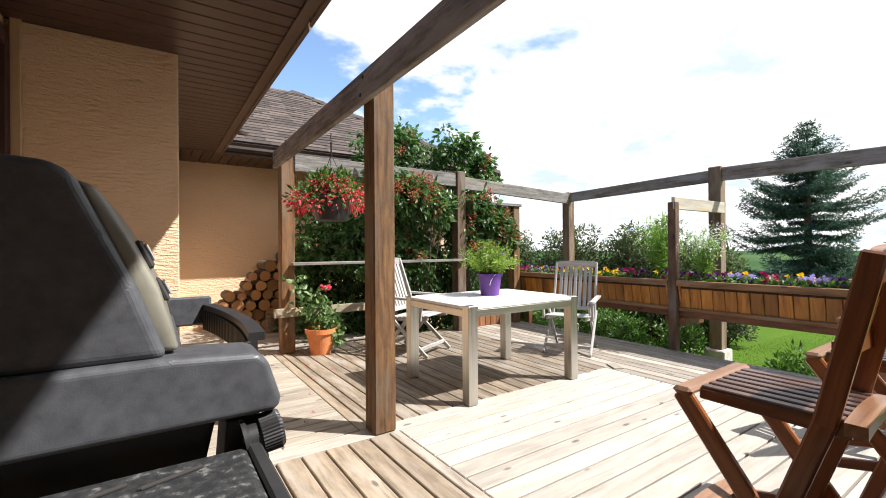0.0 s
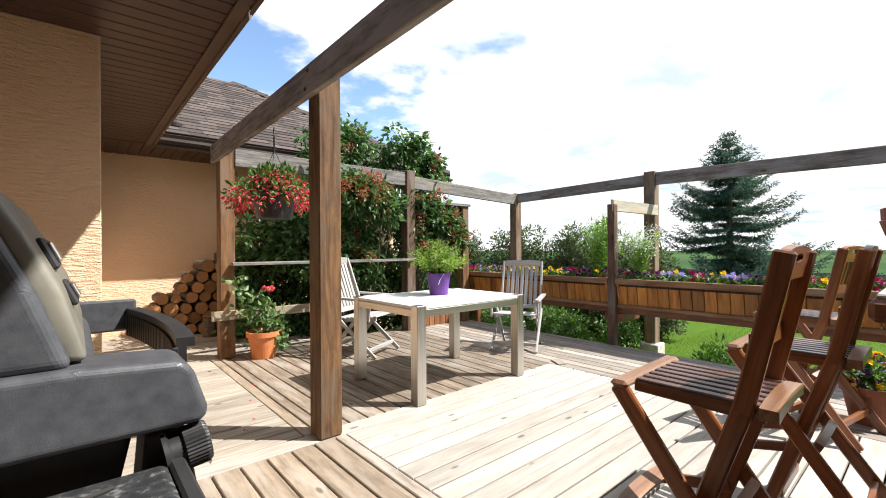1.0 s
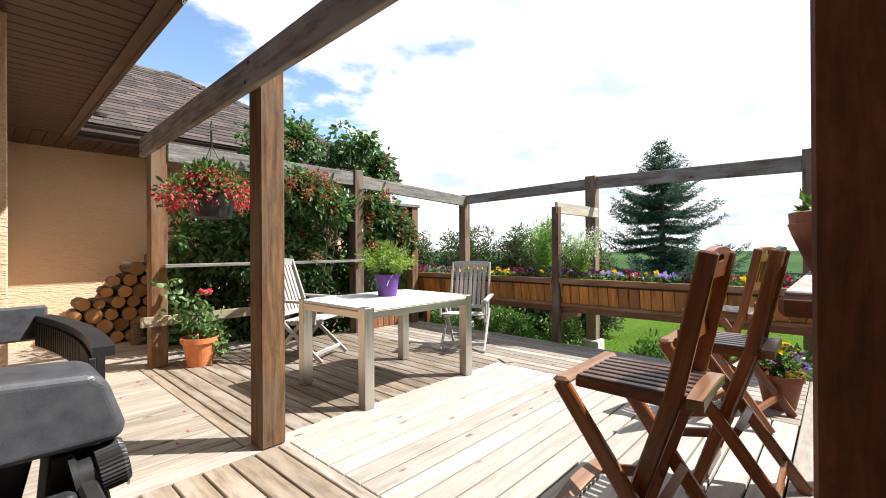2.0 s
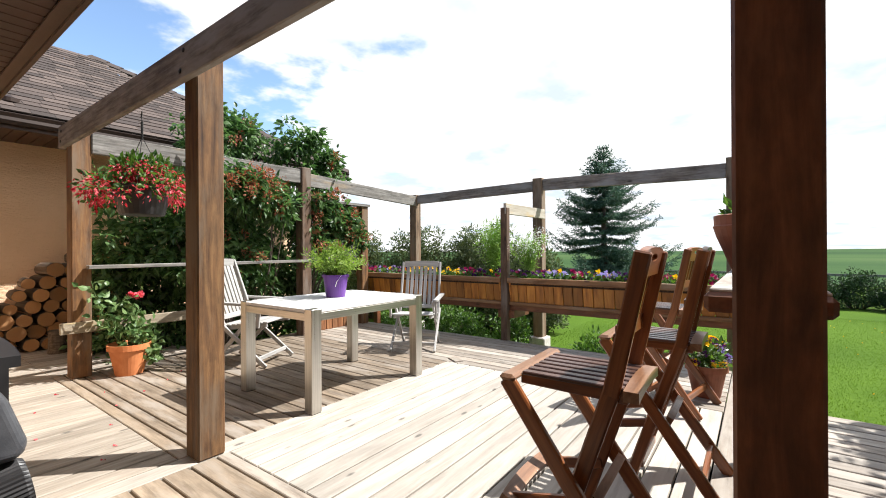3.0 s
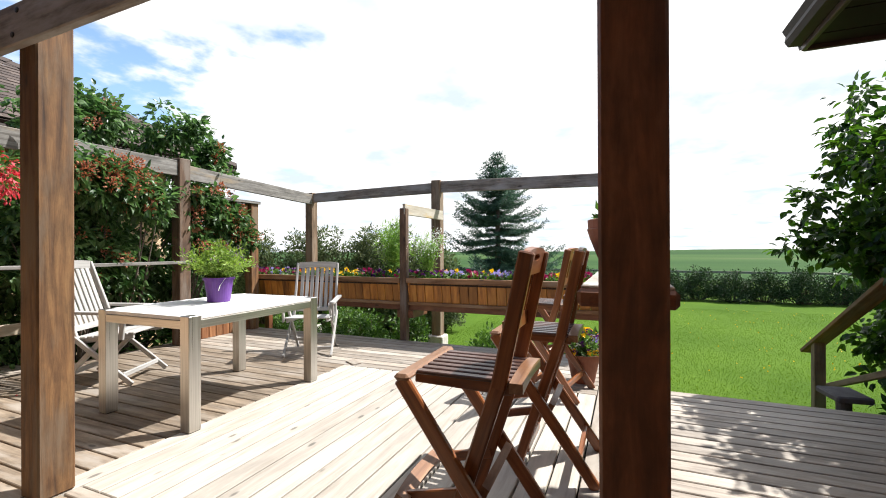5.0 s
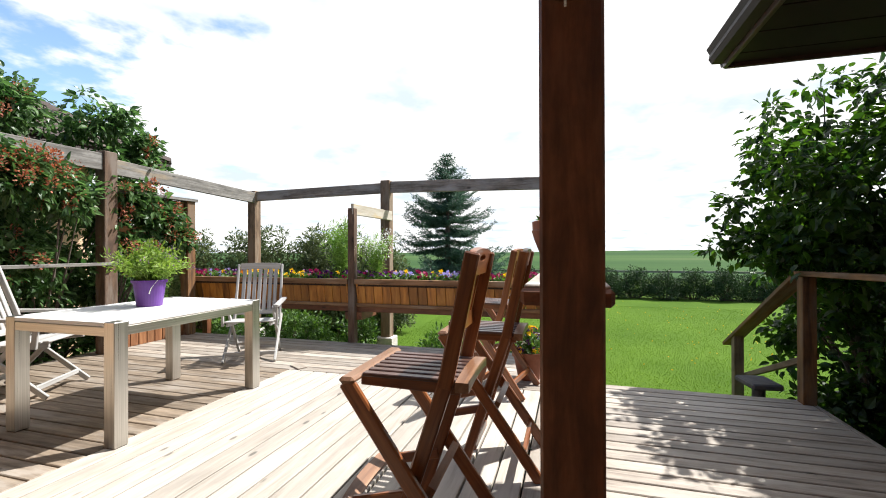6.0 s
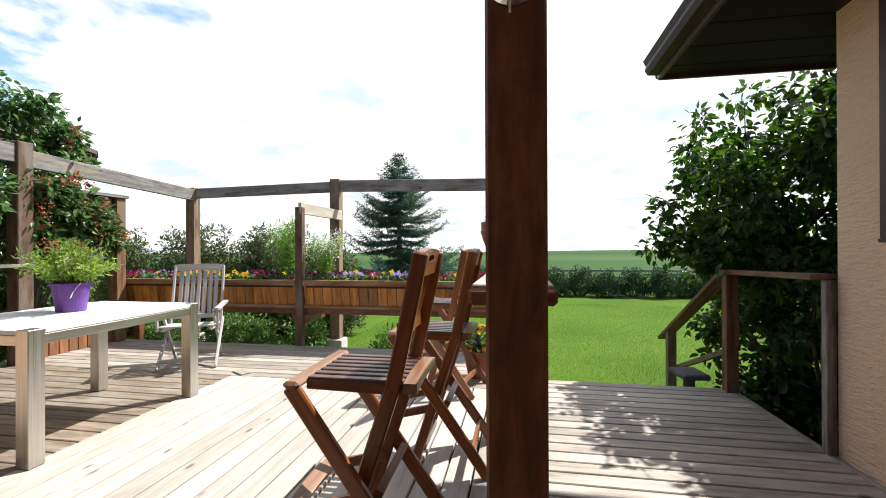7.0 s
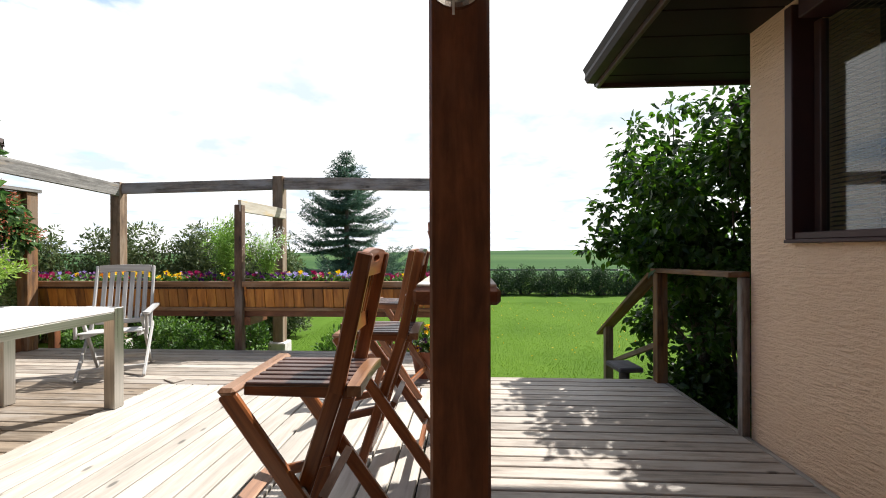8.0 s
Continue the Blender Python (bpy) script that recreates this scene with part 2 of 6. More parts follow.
M["black_plastic"] = mottled("dark_plastic", [(0.3, (0.018, 0.017, 0.018)), (0.7, (0.032, 0.03, 0.03))], 14, 0.45, 0.05)
M["fascia"] = mottled("brown_metal_trim", [(0.3, (0.050, 0.027, 0.019)), (0.7, (0.075, 0.042, 0.03))], 3, 0.4, 0.03)
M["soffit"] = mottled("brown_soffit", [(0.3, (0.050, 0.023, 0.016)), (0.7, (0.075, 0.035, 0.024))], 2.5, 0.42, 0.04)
# darker copy of the soffit: the south eaves' shade put into its colour
M["soffit_shaded"] = mottled("shaded_soffit", [(0.3, (0.016, 0.009, 0.008)), (0.7, (0.026, 0.015, 0.013))], 2.5, 0.42, 0.04)
M["soffit_shaded"].node_tree.nodes["Principled BSDF"].inputs["Specular IOR Level"].default_value = 0.10
M["concrete"] = mottled("concrete", [(0.3, (0.42, 0.39, 0.35)), (0.7, (0.60, 0.57, 0.52))], 16, 0.9, 0.3)
# shade put into the colour of stand-in sheets and slots; also the door leaf
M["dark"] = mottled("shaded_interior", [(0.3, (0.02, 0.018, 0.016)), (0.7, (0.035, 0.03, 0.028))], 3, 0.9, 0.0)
M["chrome"] = mottled("polished_metal", [(0.3, (0.55, 0.55, 0.54)), (0.7, (0.68, 0.68, 0.67))], 6, 0.22, 0.0, metal=1.0)
M["iron"] = mottled("black_iron", [(0.3, (0.02, 0.02, 0.02)), (0.7, (0.04, 0.038, 0.036))], 20, 0.5, 0.1, metal=0.6)
M["opal"] = mottled("opal_glass", [(0.3, (0.72, 0.72, 0.69)), (0.7, (0.80, 0.80, 0.77))], 4, 0.25, 0.0)
M["stone"] = mottled("dark_slab", [(0.3, (0.07, 0.065, 0.065)), (0.7, (0.14, 0.13, 0.13))], 12, 0.85, 0.3)


def brushed_steel():
    m, nt, b = material("brushed_steel", 0.33, 1.0)
    tc = nt.nodes.new("ShaderNodeTexCoord")
    mp = add(nt, "ShaderNodeMapping", Scale=(2.0, 160.0, 160.0))
    n = add(nt, "ShaderNodeTexNoise", Scale=1.0, Detail=4.0)
    nt.links.new(tc.outputs["Object"], mp.inputs[0]); nt.links.new(mp.outputs[0], n.inputs["Vector"])
    cr = ramp_of(nt, [(0.3, (0.44, 0.42, 0.385)), (0.7, (0.60, 0.575, 0.535))])
    nt.links.new(n.outputs[0], cr.inputs[0]); nt.links.new(cr.outputs[0], b.inputs["Base Color"])
    rr = nt.nodes.new("ShaderNodeMapRange")
    rr.inputs["To Min"].default_value, rr.inputs["To Max"].default_value = 0.22, 0.40
    nt.links.new(n.outputs[0], rr.inputs["Value"]); nt.links.new(rr.outputs[0], b.inputs["Roughness"])
    return m


M["steel"] = brushed_steel()


def stucco():
    """Trowelled stucco: short level ridges over a fine grain."""
    m, nt, b = material("peach_stucco", 0.92)
    tc = nt.nodes.new("ShaderNodeTexCoord")
    mp = add(nt, "ShaderNodeMapping", Scale=(11.0, 11.0, 46.0))
    nt.links.new(tc.outputs["Object"], mp.inputs[0])
    n = add(nt, "ShaderNodeTexNoise", Scale=1.3, Detail=4.0, Roughness=0.60, Distortion=0.35)
    nt.links.new(mp.outputs[0], n.inputs["Vector"])
    f = add(nt, "ShaderNodeTexNoise", Scale=120.0, Detail=2.0)
    nt.links.new(tc.outputs["Object"], f.inputs["Vector"])
    big = add(nt, "ShaderNodeTexNoise", Scale=0.9, Detail=3.0)
    nt.links.new(tc.outputs["Object"], big.inputs["Vector"])
    cr = ramp_of(nt, [(0.3, (0.750, 0.508, 0.322)), (0.7, (0.840, 0.598, 0.397))])
    nt.links.new(big.outputs[0], cr.inputs[0])
    nt.links.new(cr.outputs[0], b.inputs["Base Color"])
    h = nt.nodes.new("ShaderNodeMath"); h.operation = "MULTIPLY_ADD"; h.inputs[1].default_value = 0.18
    nt.links.new(f.outputs[0], h.inputs[0]); nt.links.new(n.outputs[0], h.inputs[2])
    bp = add(nt, "ShaderNodeBump", Strength=0.95, Distance=0.026)
    nt.links.new(h.outputs[0], bp.inputs["Height"]); nt.links.new(bp.outputs[0], b.inputs["Normal"])
    return m


M["stucco"] = stucco()


def shingle_mat():
    m, nt, b = material("brown_shingles", 0.92)
    ge = nt.nodes.new("ShaderNodeNewGeometry")
    tc = nt.nodes.new("ShaderNodeTexCoord")
    cr = ramp_of(nt, [(0.0, (0.044, 0.032, 0.027)), (0.5, (0.080, 0.058, 0.049)), (1.0, (0.128, 0.095, 0.080))])
    nt.links.new(ge.outputs["Random Per Island"], cr.inputs[0])
    n = add(nt, "ShaderNodeTexNoise", Scale=90.0, Detail=3.0)
    nt.links.new(tc.outputs["Object"], n.inputs["Vector"])
    r2 = ramp_of(nt, [(0.3, (0.72, 0.72, 0.72)), (0.7, (1.0, 1.0, 1.0))])
    nt.links.new(n.outputs[0], r2.inputs[0])
    nt.links.new(mul_value(nt, cr.outputs[0], r2.outputs[0]), b.inputs["Base Color"])
    return m


M["shingle"] = shingle_mat()


def glass_mat():
    m, nt, b = material("window_glass", 0.02)
    b.inputs["Base Color"].default_value = (0.92, 0.95, 0.95, 1)
    b.inputs["Transmission Weight"].default_value = 1.0
    b.inputs["IOR"].default_value = 1.5
    return m


M["glass"] = glass_mat()


def ground_mat():
    """Lawn near the house, crops in long strips far off."""
    m, nt, b = material("lawn_and_fields", 0.95)
    b.inputs["Specular IOR Level"].default_value = 0.05
    tc = nt.nodes.new("ShaderNodeTexCoord")
    fine = add(nt, "ShaderNodeTexNoise", Scale=34.0, Detail=6.0, Roughness=0.7)
    nt.links.new(tc.outputs["Object"], fine.inputs["Vector"])
    lawn = ramp_of(nt, [(0.3, (0.042, 0.090, 0.010)), (0.55, (0.069, 0.131, 0.016)), (0.75, (0.102, 0.172, 0.030))])
    nt.links.new(fine.outputs[0], lawn.inputs[0])
    patch = add(nt, "ShaderNodeTexNoise", Scale=0.55, Detail=4.0)
    nt.links.new(tc.outputs["Object"], patch.inputs["Vector"])
    pr = ramp_of(nt, [(0.35, (0.78, 0.80, 0.75)), (0.65, (1.12, 1.06, 1.0))])
    nt.links.new(patch.outputs[0], pr.inputs[0])
    near = mul_value(nt, lawn.outputs[0], pr.outputs[0])
    mp = add(nt, "ShaderNodeMapping", Scale=(0.022, 0.004, 0.0), Rotation=(0, 0, radians(4)))
    nt.links.new(tc.outputs["Object"], mp.inputs[0])
    st = add(nt, "ShaderNodeTexNoise", Scale=1.0, Detail=5.0, Roughness=0.6)
    nt.links.new(mp.outputs[0], st.inputs["Vector"])
    field = ramp_of(nt, [(0.36, (0.018, 0.046, 0.018)), (0.48, (0.034, 0.074, 0.023)), (0.58, (0.050, 0.094, 0.029)), (0.66, (0.100, 0.115, 0.055))])
    nt.links.new(st.outputs[0], field.inputs[0])
    sp = nt.nodes.new("ShaderNodeSeparateXYZ")
    nt.links.new(tc.outputs["Object"], sp.inputs[0])
    far = nt.nodes.new("ShaderNodeMapRange")
    far.inputs["From Min"].default_value, far.inputs["From Max"].default_value = 24.0, 26.0
    nt.links.new(sp.outputs[0], far.inputs["Value"])
    nt.links.new(mix_color(nt, far.outputs[0], near, field.outputs[0]), b.inputs["Base Color"])
    bp = add(nt, "ShaderNodeBump", Strength=0.35, Distance=0.012)
    nt.links.new(fine.outputs[0], bp.inputs["Height"]); nt.links.new(bp.outputs[0], b.inputs["Normal"])
    return m


M["ground"] = ground_mat()
M["lilac"] = leafy("lilac_leaves", (0.026, 0.064, 0.019), (0.120, 0.205, 0.072), 0.34, 0.40)
M["lilac_bloom"] = leafy("fading_lilac_bloom", (0.26, 0.075, 0.048), (0.46, 0.19, 0.11), 0.7, 0.25)
M["lilac_right"] = leafy("green_bush_leaves", (0.012, 0.033, 0.008), (0.064, 0.125, 0.022), 0.36, 0.42)
M["spruce"] = leafy("spruce_needles", (0.028, 0.062, 0.042), (0.098, 0.165, 0.108), 0.6, 0.2)
M["hedge"] = leafy("hedge_leaves", (0.016, 0.036, 0.012), (0.055, 0.095, 0.030), 0.65, 0.12)
M["shrub"] = leafy("olive_shrub_leaves", (0.044, 0.068, 0.026), (0.145, 0.178, 0.078), 0.6, 0.28)
M["low_leaf"] = leafy("low_plant_leaves", (0.028, 0.070, 0.016), (0.115, 0.205, 0.045), 0.5, 0.30)
M["feather"] = leafy("feathery_leaves", (0.13, 0.24, 0.045), (0.30, 0.45, 0.12), 0.6, 0.4)
M["herb"] = leafy("lime_leaves", (0.115, 0.195, 0.035), (0.28, 0.38, 0.09), 0.5, 0.4)
M["rose_leaf"] = leafy("rose_leaves", (0.060, 0.125, 0.040), (0.19, 0.28, 0.11), 0.4, 0.3)
M["fuchsia"] = leafy("fuchsia_blooms", (0.38, 0.014, 0.030), (0.68, 0.14, 0.155), 0.5, 0.3)
M["rose"] = leafy("rose_petals", (0.60, 0.06, 0.11), (0.82, 0.24, 0.27), 0.5, 0.25)
M["white_bloom"] = leafy("white_blooms", (0.70, 0.70, 0.66), (0.85, 0.85, 0.82), 0.6, 0.2)
M["grass"] = leafy("grass_blades", (0.061, 0.115, 0.014), (0.108, 0.175, 0.030), 0.8, 0.45)
for nm, a, c in (("yellow", (0.75, 0.38, 0.01), (0.85, 0.60, 0.04)), ("purple_dark", (0.035, 0.008, 0.06), (0.10, 0.02, 0.13)), ("wine", (0.18, 0.012, 0.05), (0.32, 0.03, 0.10)), ("mauve", (0.28, 0.22, 0.55), (0.50, 0.46, 0.76)), ("white", (0.75, 0.74, 0.70), (0.85, 0.85, 0.82)), ("orange", (0.75, 0.22, 0.01), (0.85, 0.36, 0.02))):
    M["pansy_" + nm] = leafy("pansy_" + nm, a, c, 0.6, 0.2)


# ---- building helpers ----
def thing(name, at=(0, 0, 0), turn=0.0, label="", category="", group="", kind=""):
    ob = new(name)
    ob.empty_display_size = 0.1
    ob.matrix_world = pose(*at, 0, 0, turn)
    return tagged(ob, label, category, group, kind)


def mesh_of(name, bm, mat, smooth=False):
    me = bpy.data.meshes.new(name)
    bm.normal_update()
    bm.to_mesh(me)
    bm.free()
    for m in mat if isinstance(mat, (list, tuple)) else [mat]:
        me.materials.append(m)
    if smooth:
        me.polygons.foreach_set("use_smooth", [True] * len(me.polygons))
    return me


def part(name, bm, mat, parent=None, label="", m=None, smooth=False):
    """Links a bmesh (or a mesh) as one object under a thing or part, in its space."""
    me = bm if isinstance(bm, bpy.types.Mesh) else mesh_of(name, bm, mat, smooth)
    ob = new(name, me)
    if parent is not None:
        ob.parent = parent
    if m is not None:
        ob.matrix_basis = m
    return tagged(ob, label)


def under(child, owner):
    """Makes one part of a thing a piece of another part of it, in place."""
    child.matrix_basis = owner.matrix_basis.inverted() @ child.matrix_basis
    child.parent = owner
    return child


def box(sx, sy, sz, bevel=0.0, at=(0, 0, 0), bm=None):
    bm = bm or bmesh.new()
    r = bmesh.ops.create_cube(bm, size=1.0, matrix=Matrix.Translation(at) @ Matrix.Diagonal((sx, sy, sz, 1)))
    if bevel:
        edges = list({e for v in r["verts"] for e in v.link_edges})
        bmesh.ops.bevel(bm, geom=edges, offset=bevel, segments=1, affect="EDGES", profile=0.5)
    return bm


def along(p0, p1, up=(0, 0, 1)):
    """A frame whose x runs from p0 to p1, centred between them."""
    a, b = Vector(p0), Vector(p1)
    x = (b - a).normalized()
    z = Vector(up)
    if abs(x.dot(z)) > 0.98:
        z = Vector((0, 1, 0)) if abs(x.y) < 0.9 else Vector((1, 0, 0))
    y = z.cross(x).normalized()
    z = x.cross(y)
    m = Matrix((x, y, z)).transposed().to_4x4()
    m.translation = (a + b) / 2
    return m, (b - a).length


def lumber(name, parent, p0, p1, w, h, mat, label="", up=(0, 0, 1), bevel=0.004):
    """A piece of timber from p0 to p1: w across, h along up."""
    m, ln = along(p0, p1, up)
    return part(name, box(ln, w, h, bevel), mat, parent, label, m)


def curved_lumber(name, parent, p0, p1, w, h, mat, bow, label="", up=(0, 0, 1), n=10):
    """Timber whose middle bows by bow along its own z."""
    m, ln = along(p0, p1, up)
    bm = bmesh.new()
    rings = []
    for i in range(n + 1):
        u = i / n
        x, dz = (u - 0.5) * ln, bow * (1 - (2 * u - 1) ** 2)
        rings.append([bm.verts.new((x, sy * w / 2, dz + sz * h / 2)) for sy, sz in ((-1, -1), (1, -1), (1, 1), (-1, 1))])
    for a, b in zip(rings, rings[1:]):
        for k in range(4):
            bm.faces.new((a[k], a[(k + 1) % 4], b[(k + 1) % 4], b[k]))
    bm.faces.new(rings[0][::-1]); bm.faces.new(rings[-1])
    bmesh.ops.bevel(bm, geom=[e for e in bm.edges if len(e.link_faces) == 2 and e.calc_face_angle(0) > 1.0], offset=0.004, segments=1, affect="EDGES")
    return part(name, bm, mat, parent, label, m)


def lathe(profile, n=28, bm=None, at=(0, 0, 0)):
    """Turned shape from (radius, z) pairs."""
    bm = bm or bmesh.new()
    rings = [[bm.verts.new((at[0] + r * math.cos(2 * math.pi * k / n), at[1] + r * math.sin(2 * math.pi * k / n), at[2] + z)) for k in range(n)] for r, z in profile]
    for a, b in zip(rings, rings[1:]):
        for k in range(n):
            bm.faces.new((a[k], a[(k + 1) % n], b[(k + 1) % n], b[k]))
    bm.faces.new(rings[0][::-1])
    bm.faces.new(rings[-1])
    return bm


def tube(points, radii, n=7, bm=None):
    bm = bm or bmesh.new()
    pts = [Vector(p) for p in points]
    rings = []
    for i, p in enumerate(pts):
        d = (pts[min(i + 1, len(pts) - 1)] - pts[max(i - 1, 0)]).normalized()
        s = d.orthogonal().normalized()
        c = d.cross(s)
        rings.append([bm.verts.new(p + float(radii[i]) * (s * math.cos(2 * math.pi * k / n) + c * math.sin(2 * math.pi * k / n))) for k in range(n)])
    for a, b in zip(rings, rings[1:]):
        off = min(range(n), key=lambda o: (a[0].co - b[o].co).length)
        for k in range(n):
            bm.faces.new((a[k], a[(k + 1) % n], b[(k + 1 + off) % n], b[(k + off) % n]))
    bm.faces.new(rings[0][::-1]); bm.faces.new(rings[-1])
    return bm


def prism(outline, depth, axis="y", bevel=0.0):
    """A flat outline of (a, b) pairs pushed through depth along an axis."""
    bm = bmesh.new()
    put = {"y": lambda a, b, d: (a, d, b), "x": lambda a, b, d: (d, a, b), "z": lambda a, b, d: (a, b, d)}[axis]
    lo = [bm.verts.new(put(a, b, 0)) for a, b in outline]
    hi = [bm.verts.new(put(a, b, depth)) for a, b in outline]
    bm.faces.new(lo); bm.faces.new(hi[::-1])
    k = len(lo)
    for i in range(k):
        bm.faces.new((lo[i], hi[i], hi[(i + 1) % k], lo[(i + 1) % k]))
    bmesh.ops.recalc_face_normals(bm, faces=bm.faces)
    if bevel:
        bmesh.ops.bevel(bm, geom=list(bm.edges), offset=bevel, segments=2, affect="EDGES")
    return bm


rng = np.random.default_rng(7)


def leaves_mesh(name, centres, dirs, length, width, mats, which=None, fold=0.18, pick=None, flat=0.0, ovate=False):
    """Many leaves, each a folded blade from its stalk along dirs, diamond or egg-shaped. Sizes vary by a third."""
    r = pick or rng
    c, d = np.asarray(centres, float), np.asarray(dirs, float)
    d = d / np.linalg.norm(d, axis=1, keepdims=True)
    n = len(c)
    side = np.cross(d, r.normal(size=(n, 3)) + np.array((0, 0, flat)))
    side /= np.linalg.norm(side, axis=1, keepdims=True) + 1e-9
    nor = np.cross(side, d)
    s = r.uniform(0.68, 1.3, (n, 1))
    ln, wd = length * s, width * s * 0.5
    at = lambda u, w, h: c + d * ln * u + side * wd * w + nor * ln * fold * h
    if ovate:
        pts = [c, at(0.20, 0.82, 0.16), at(0.50, 0.96, 0.28), at(0.80, 0.45, -0.25), at(1.0, 0.0, -1.0), at(0.80, -0.45, -0.25), at(0.50, -0.96, 0.28), at(0.20, -0.82, 0.16), at(0.48, 0.0, -0.25)]
        tri = [[0, 1, 8], [1, 2, 8], [2, 3, 8], [3, 4, 8], [4, 5, 8], [5, 6, 8], [6, 7, 8], [7, 0, 8]]
    else:
        pts = [c, at(0.45, 1.0, 0.3), at(0.50, 0.0, -0.25), at(0.45, -1.0, 0.3), at(1.0, 0.0, -1.0)]
        tri = [[0, 1, 2], [0, 2, 3], [1, 4, 2], [2, 4, 3]]
    v = np.stack(pts, 1).reshape(-1, 3)
    base = np.arange(n)[:, None, None] * len(pts)
    f = (base + np.array(tri)[None]).reshape(-1, 3)
    me = bpy.data.meshes.new(name)
    me.from_pydata(v.tolist(), [], f.tolist())
    for m in mats if isinstance(mats, (list, tuple)) else [mats]:
        me.materials.append(m)
    if which is not None:
        me.polygons.foreach_set("material_index", np.repeat(np.asarray(which, int), len(tri)).tolist())
    return me


def clumps(ends, per, spread, r=None):
    """Points scattered round clump centres, and outward directions."""
    r = r or rng
    e = np.repeat(np.asarray(ends, float), per, 0)
    way = r.normal(size=e.shape)
    way /= np.linalg.norm(way, axis=1, keepdims=True) + 1e-9
    off = way * (r.uniform(0.02, 1.0, (len(e), 1)) ** 0.45) * spread * 1.75
    return e + off, way


# ---- ground ----
GROUND = -0.45


def build_ground():
    def height(x, y):
        u = min(1.0, max(0.0, (x - 25.0) / 140.0))
        rise = (1.62 - 0.0068 * x) * u * u * (3 - 2 * u)
        swell = 1.5 * math.exp(-(((x - 330) / 130) ** 2 + ((y + 75) / 80) ** 2)) * u
        near = 0.02 * noise.noise(Vector((x * 0.3, y * 0.3, 0)))
        return GROUND + rise + swell + near
    xs = sorted({*np.linspace(-40, 40, 41).round(2), *np.linspace(45, 120, 16).round(1), *np.linspace(140, 700, 29).round(1), 900, 1300, 2000, 2600, -100, -400, -2000})
    ys = sorted({*np.linspace(-40, 40, 41).round(2), *np.linspace(-400, 400, 41).round(1), -700, 700, -1200, 1200, -2400, 2400})
    verts = [(x, y, height(x, y)) for x in xs for y in ys]
    k = len(ys)
    faces = [(i * k + j, (i + 1) * k + j, (i + 1) * k + j + 1, i * k + j + 1) for i in range(len(xs) - 1) for j in range(k - 1)]
    me = bpy.data.meshes.new("ground")
    me.from_pydata([tuple(map(float, v)) for v in verts], [], faces)
    me.materials.append(M["ground"])
    me.polygons.foreach_set("use_smooth", [True] * len(faces))
    return tagged(new("ground", me), "green mown lawn running out to rolling crop fields", "ground", kind="structure")


build_ground()

# ---- house ----
Z_SOFFIT, WALL_TOP = 2.50, 2.52


def wall(name, x0, x1, y0, y1, z0, z1, label):
    ob = part(name, box(x1 - x0, y1 - y0, z1 - z0, 0.006), M["stucco"], None, label, pose((x0 + x1) / 2, (y0 + y1) / 2, (z0 + z1) / 2))
    return tagged(ob, category="wall", kind="structure")


LEFT_X, RIGHT_Y, BLOCK_Y, BLOCK_X, INNER_Y = -0.70, -1.81, 3.40, 0.142, 7.34
wall("wall_west", LEFT_X - 0.25, LEFT_X, RIGHT_Y - 0.25, BLOCK_Y, GROUND, WALL_TOP, "peach trowelled stucco house wall")
wall("wall_chimney_block", LEFT_X - 0.25, BLOCK_X, BLOCK_Y, INNER_Y, GROUND, WALL_TOP, "peach stucco projecting wall block under the eave")
wall("wall_north", LEFT_X - 0.25, 5.05, INNER_Y, INNER_Y + 0.25, GROUND, WALL_TOP, "peach stucco wall behind the stacked firewood")
wall("wall_north_end", 4.80, 5.05, INNER_Y + 0.25, 13.5, GROUND, WALL_TOP, "peach stucco end wall of the far wing")
# wall with the window: pieces round the opening
WX0, WX1, WZ0, WZ1 = 0.55, 2.50, 1.215, 2.46
def wall_south():
    bm = bmesh.new()
    for x0, x1, z0, z1 in ((WX1, 2.84, GROUND, WALL_TOP), (WX0, WX1, GROUND, WZ0), (WX0, WX1, WZ1, WALL_TOP), (LEFT_X, WX0, GROUND, WALL_TOP)):
        box(x1 - x0, 0.25, z1 - z0, 0, ((x0 + x1) / 2, RIGHT_Y - 0.125, (z0 + z1) / 2), bm)
    bmesh.ops.remove_doubles(bm, verts=bm.verts, dist=0.0005)
    tagged(part("wall_south", bm, M["stucco"], None, "peach stucco house wall round the brown window"), category="wall", kind="structure")


wall_south()
wall("wall_south_return", 2.59, 2.84, -9.0, RIGHT_Y - 0.25, GROUND, WALL_TOP, "peach stucco end wall behind the bush")


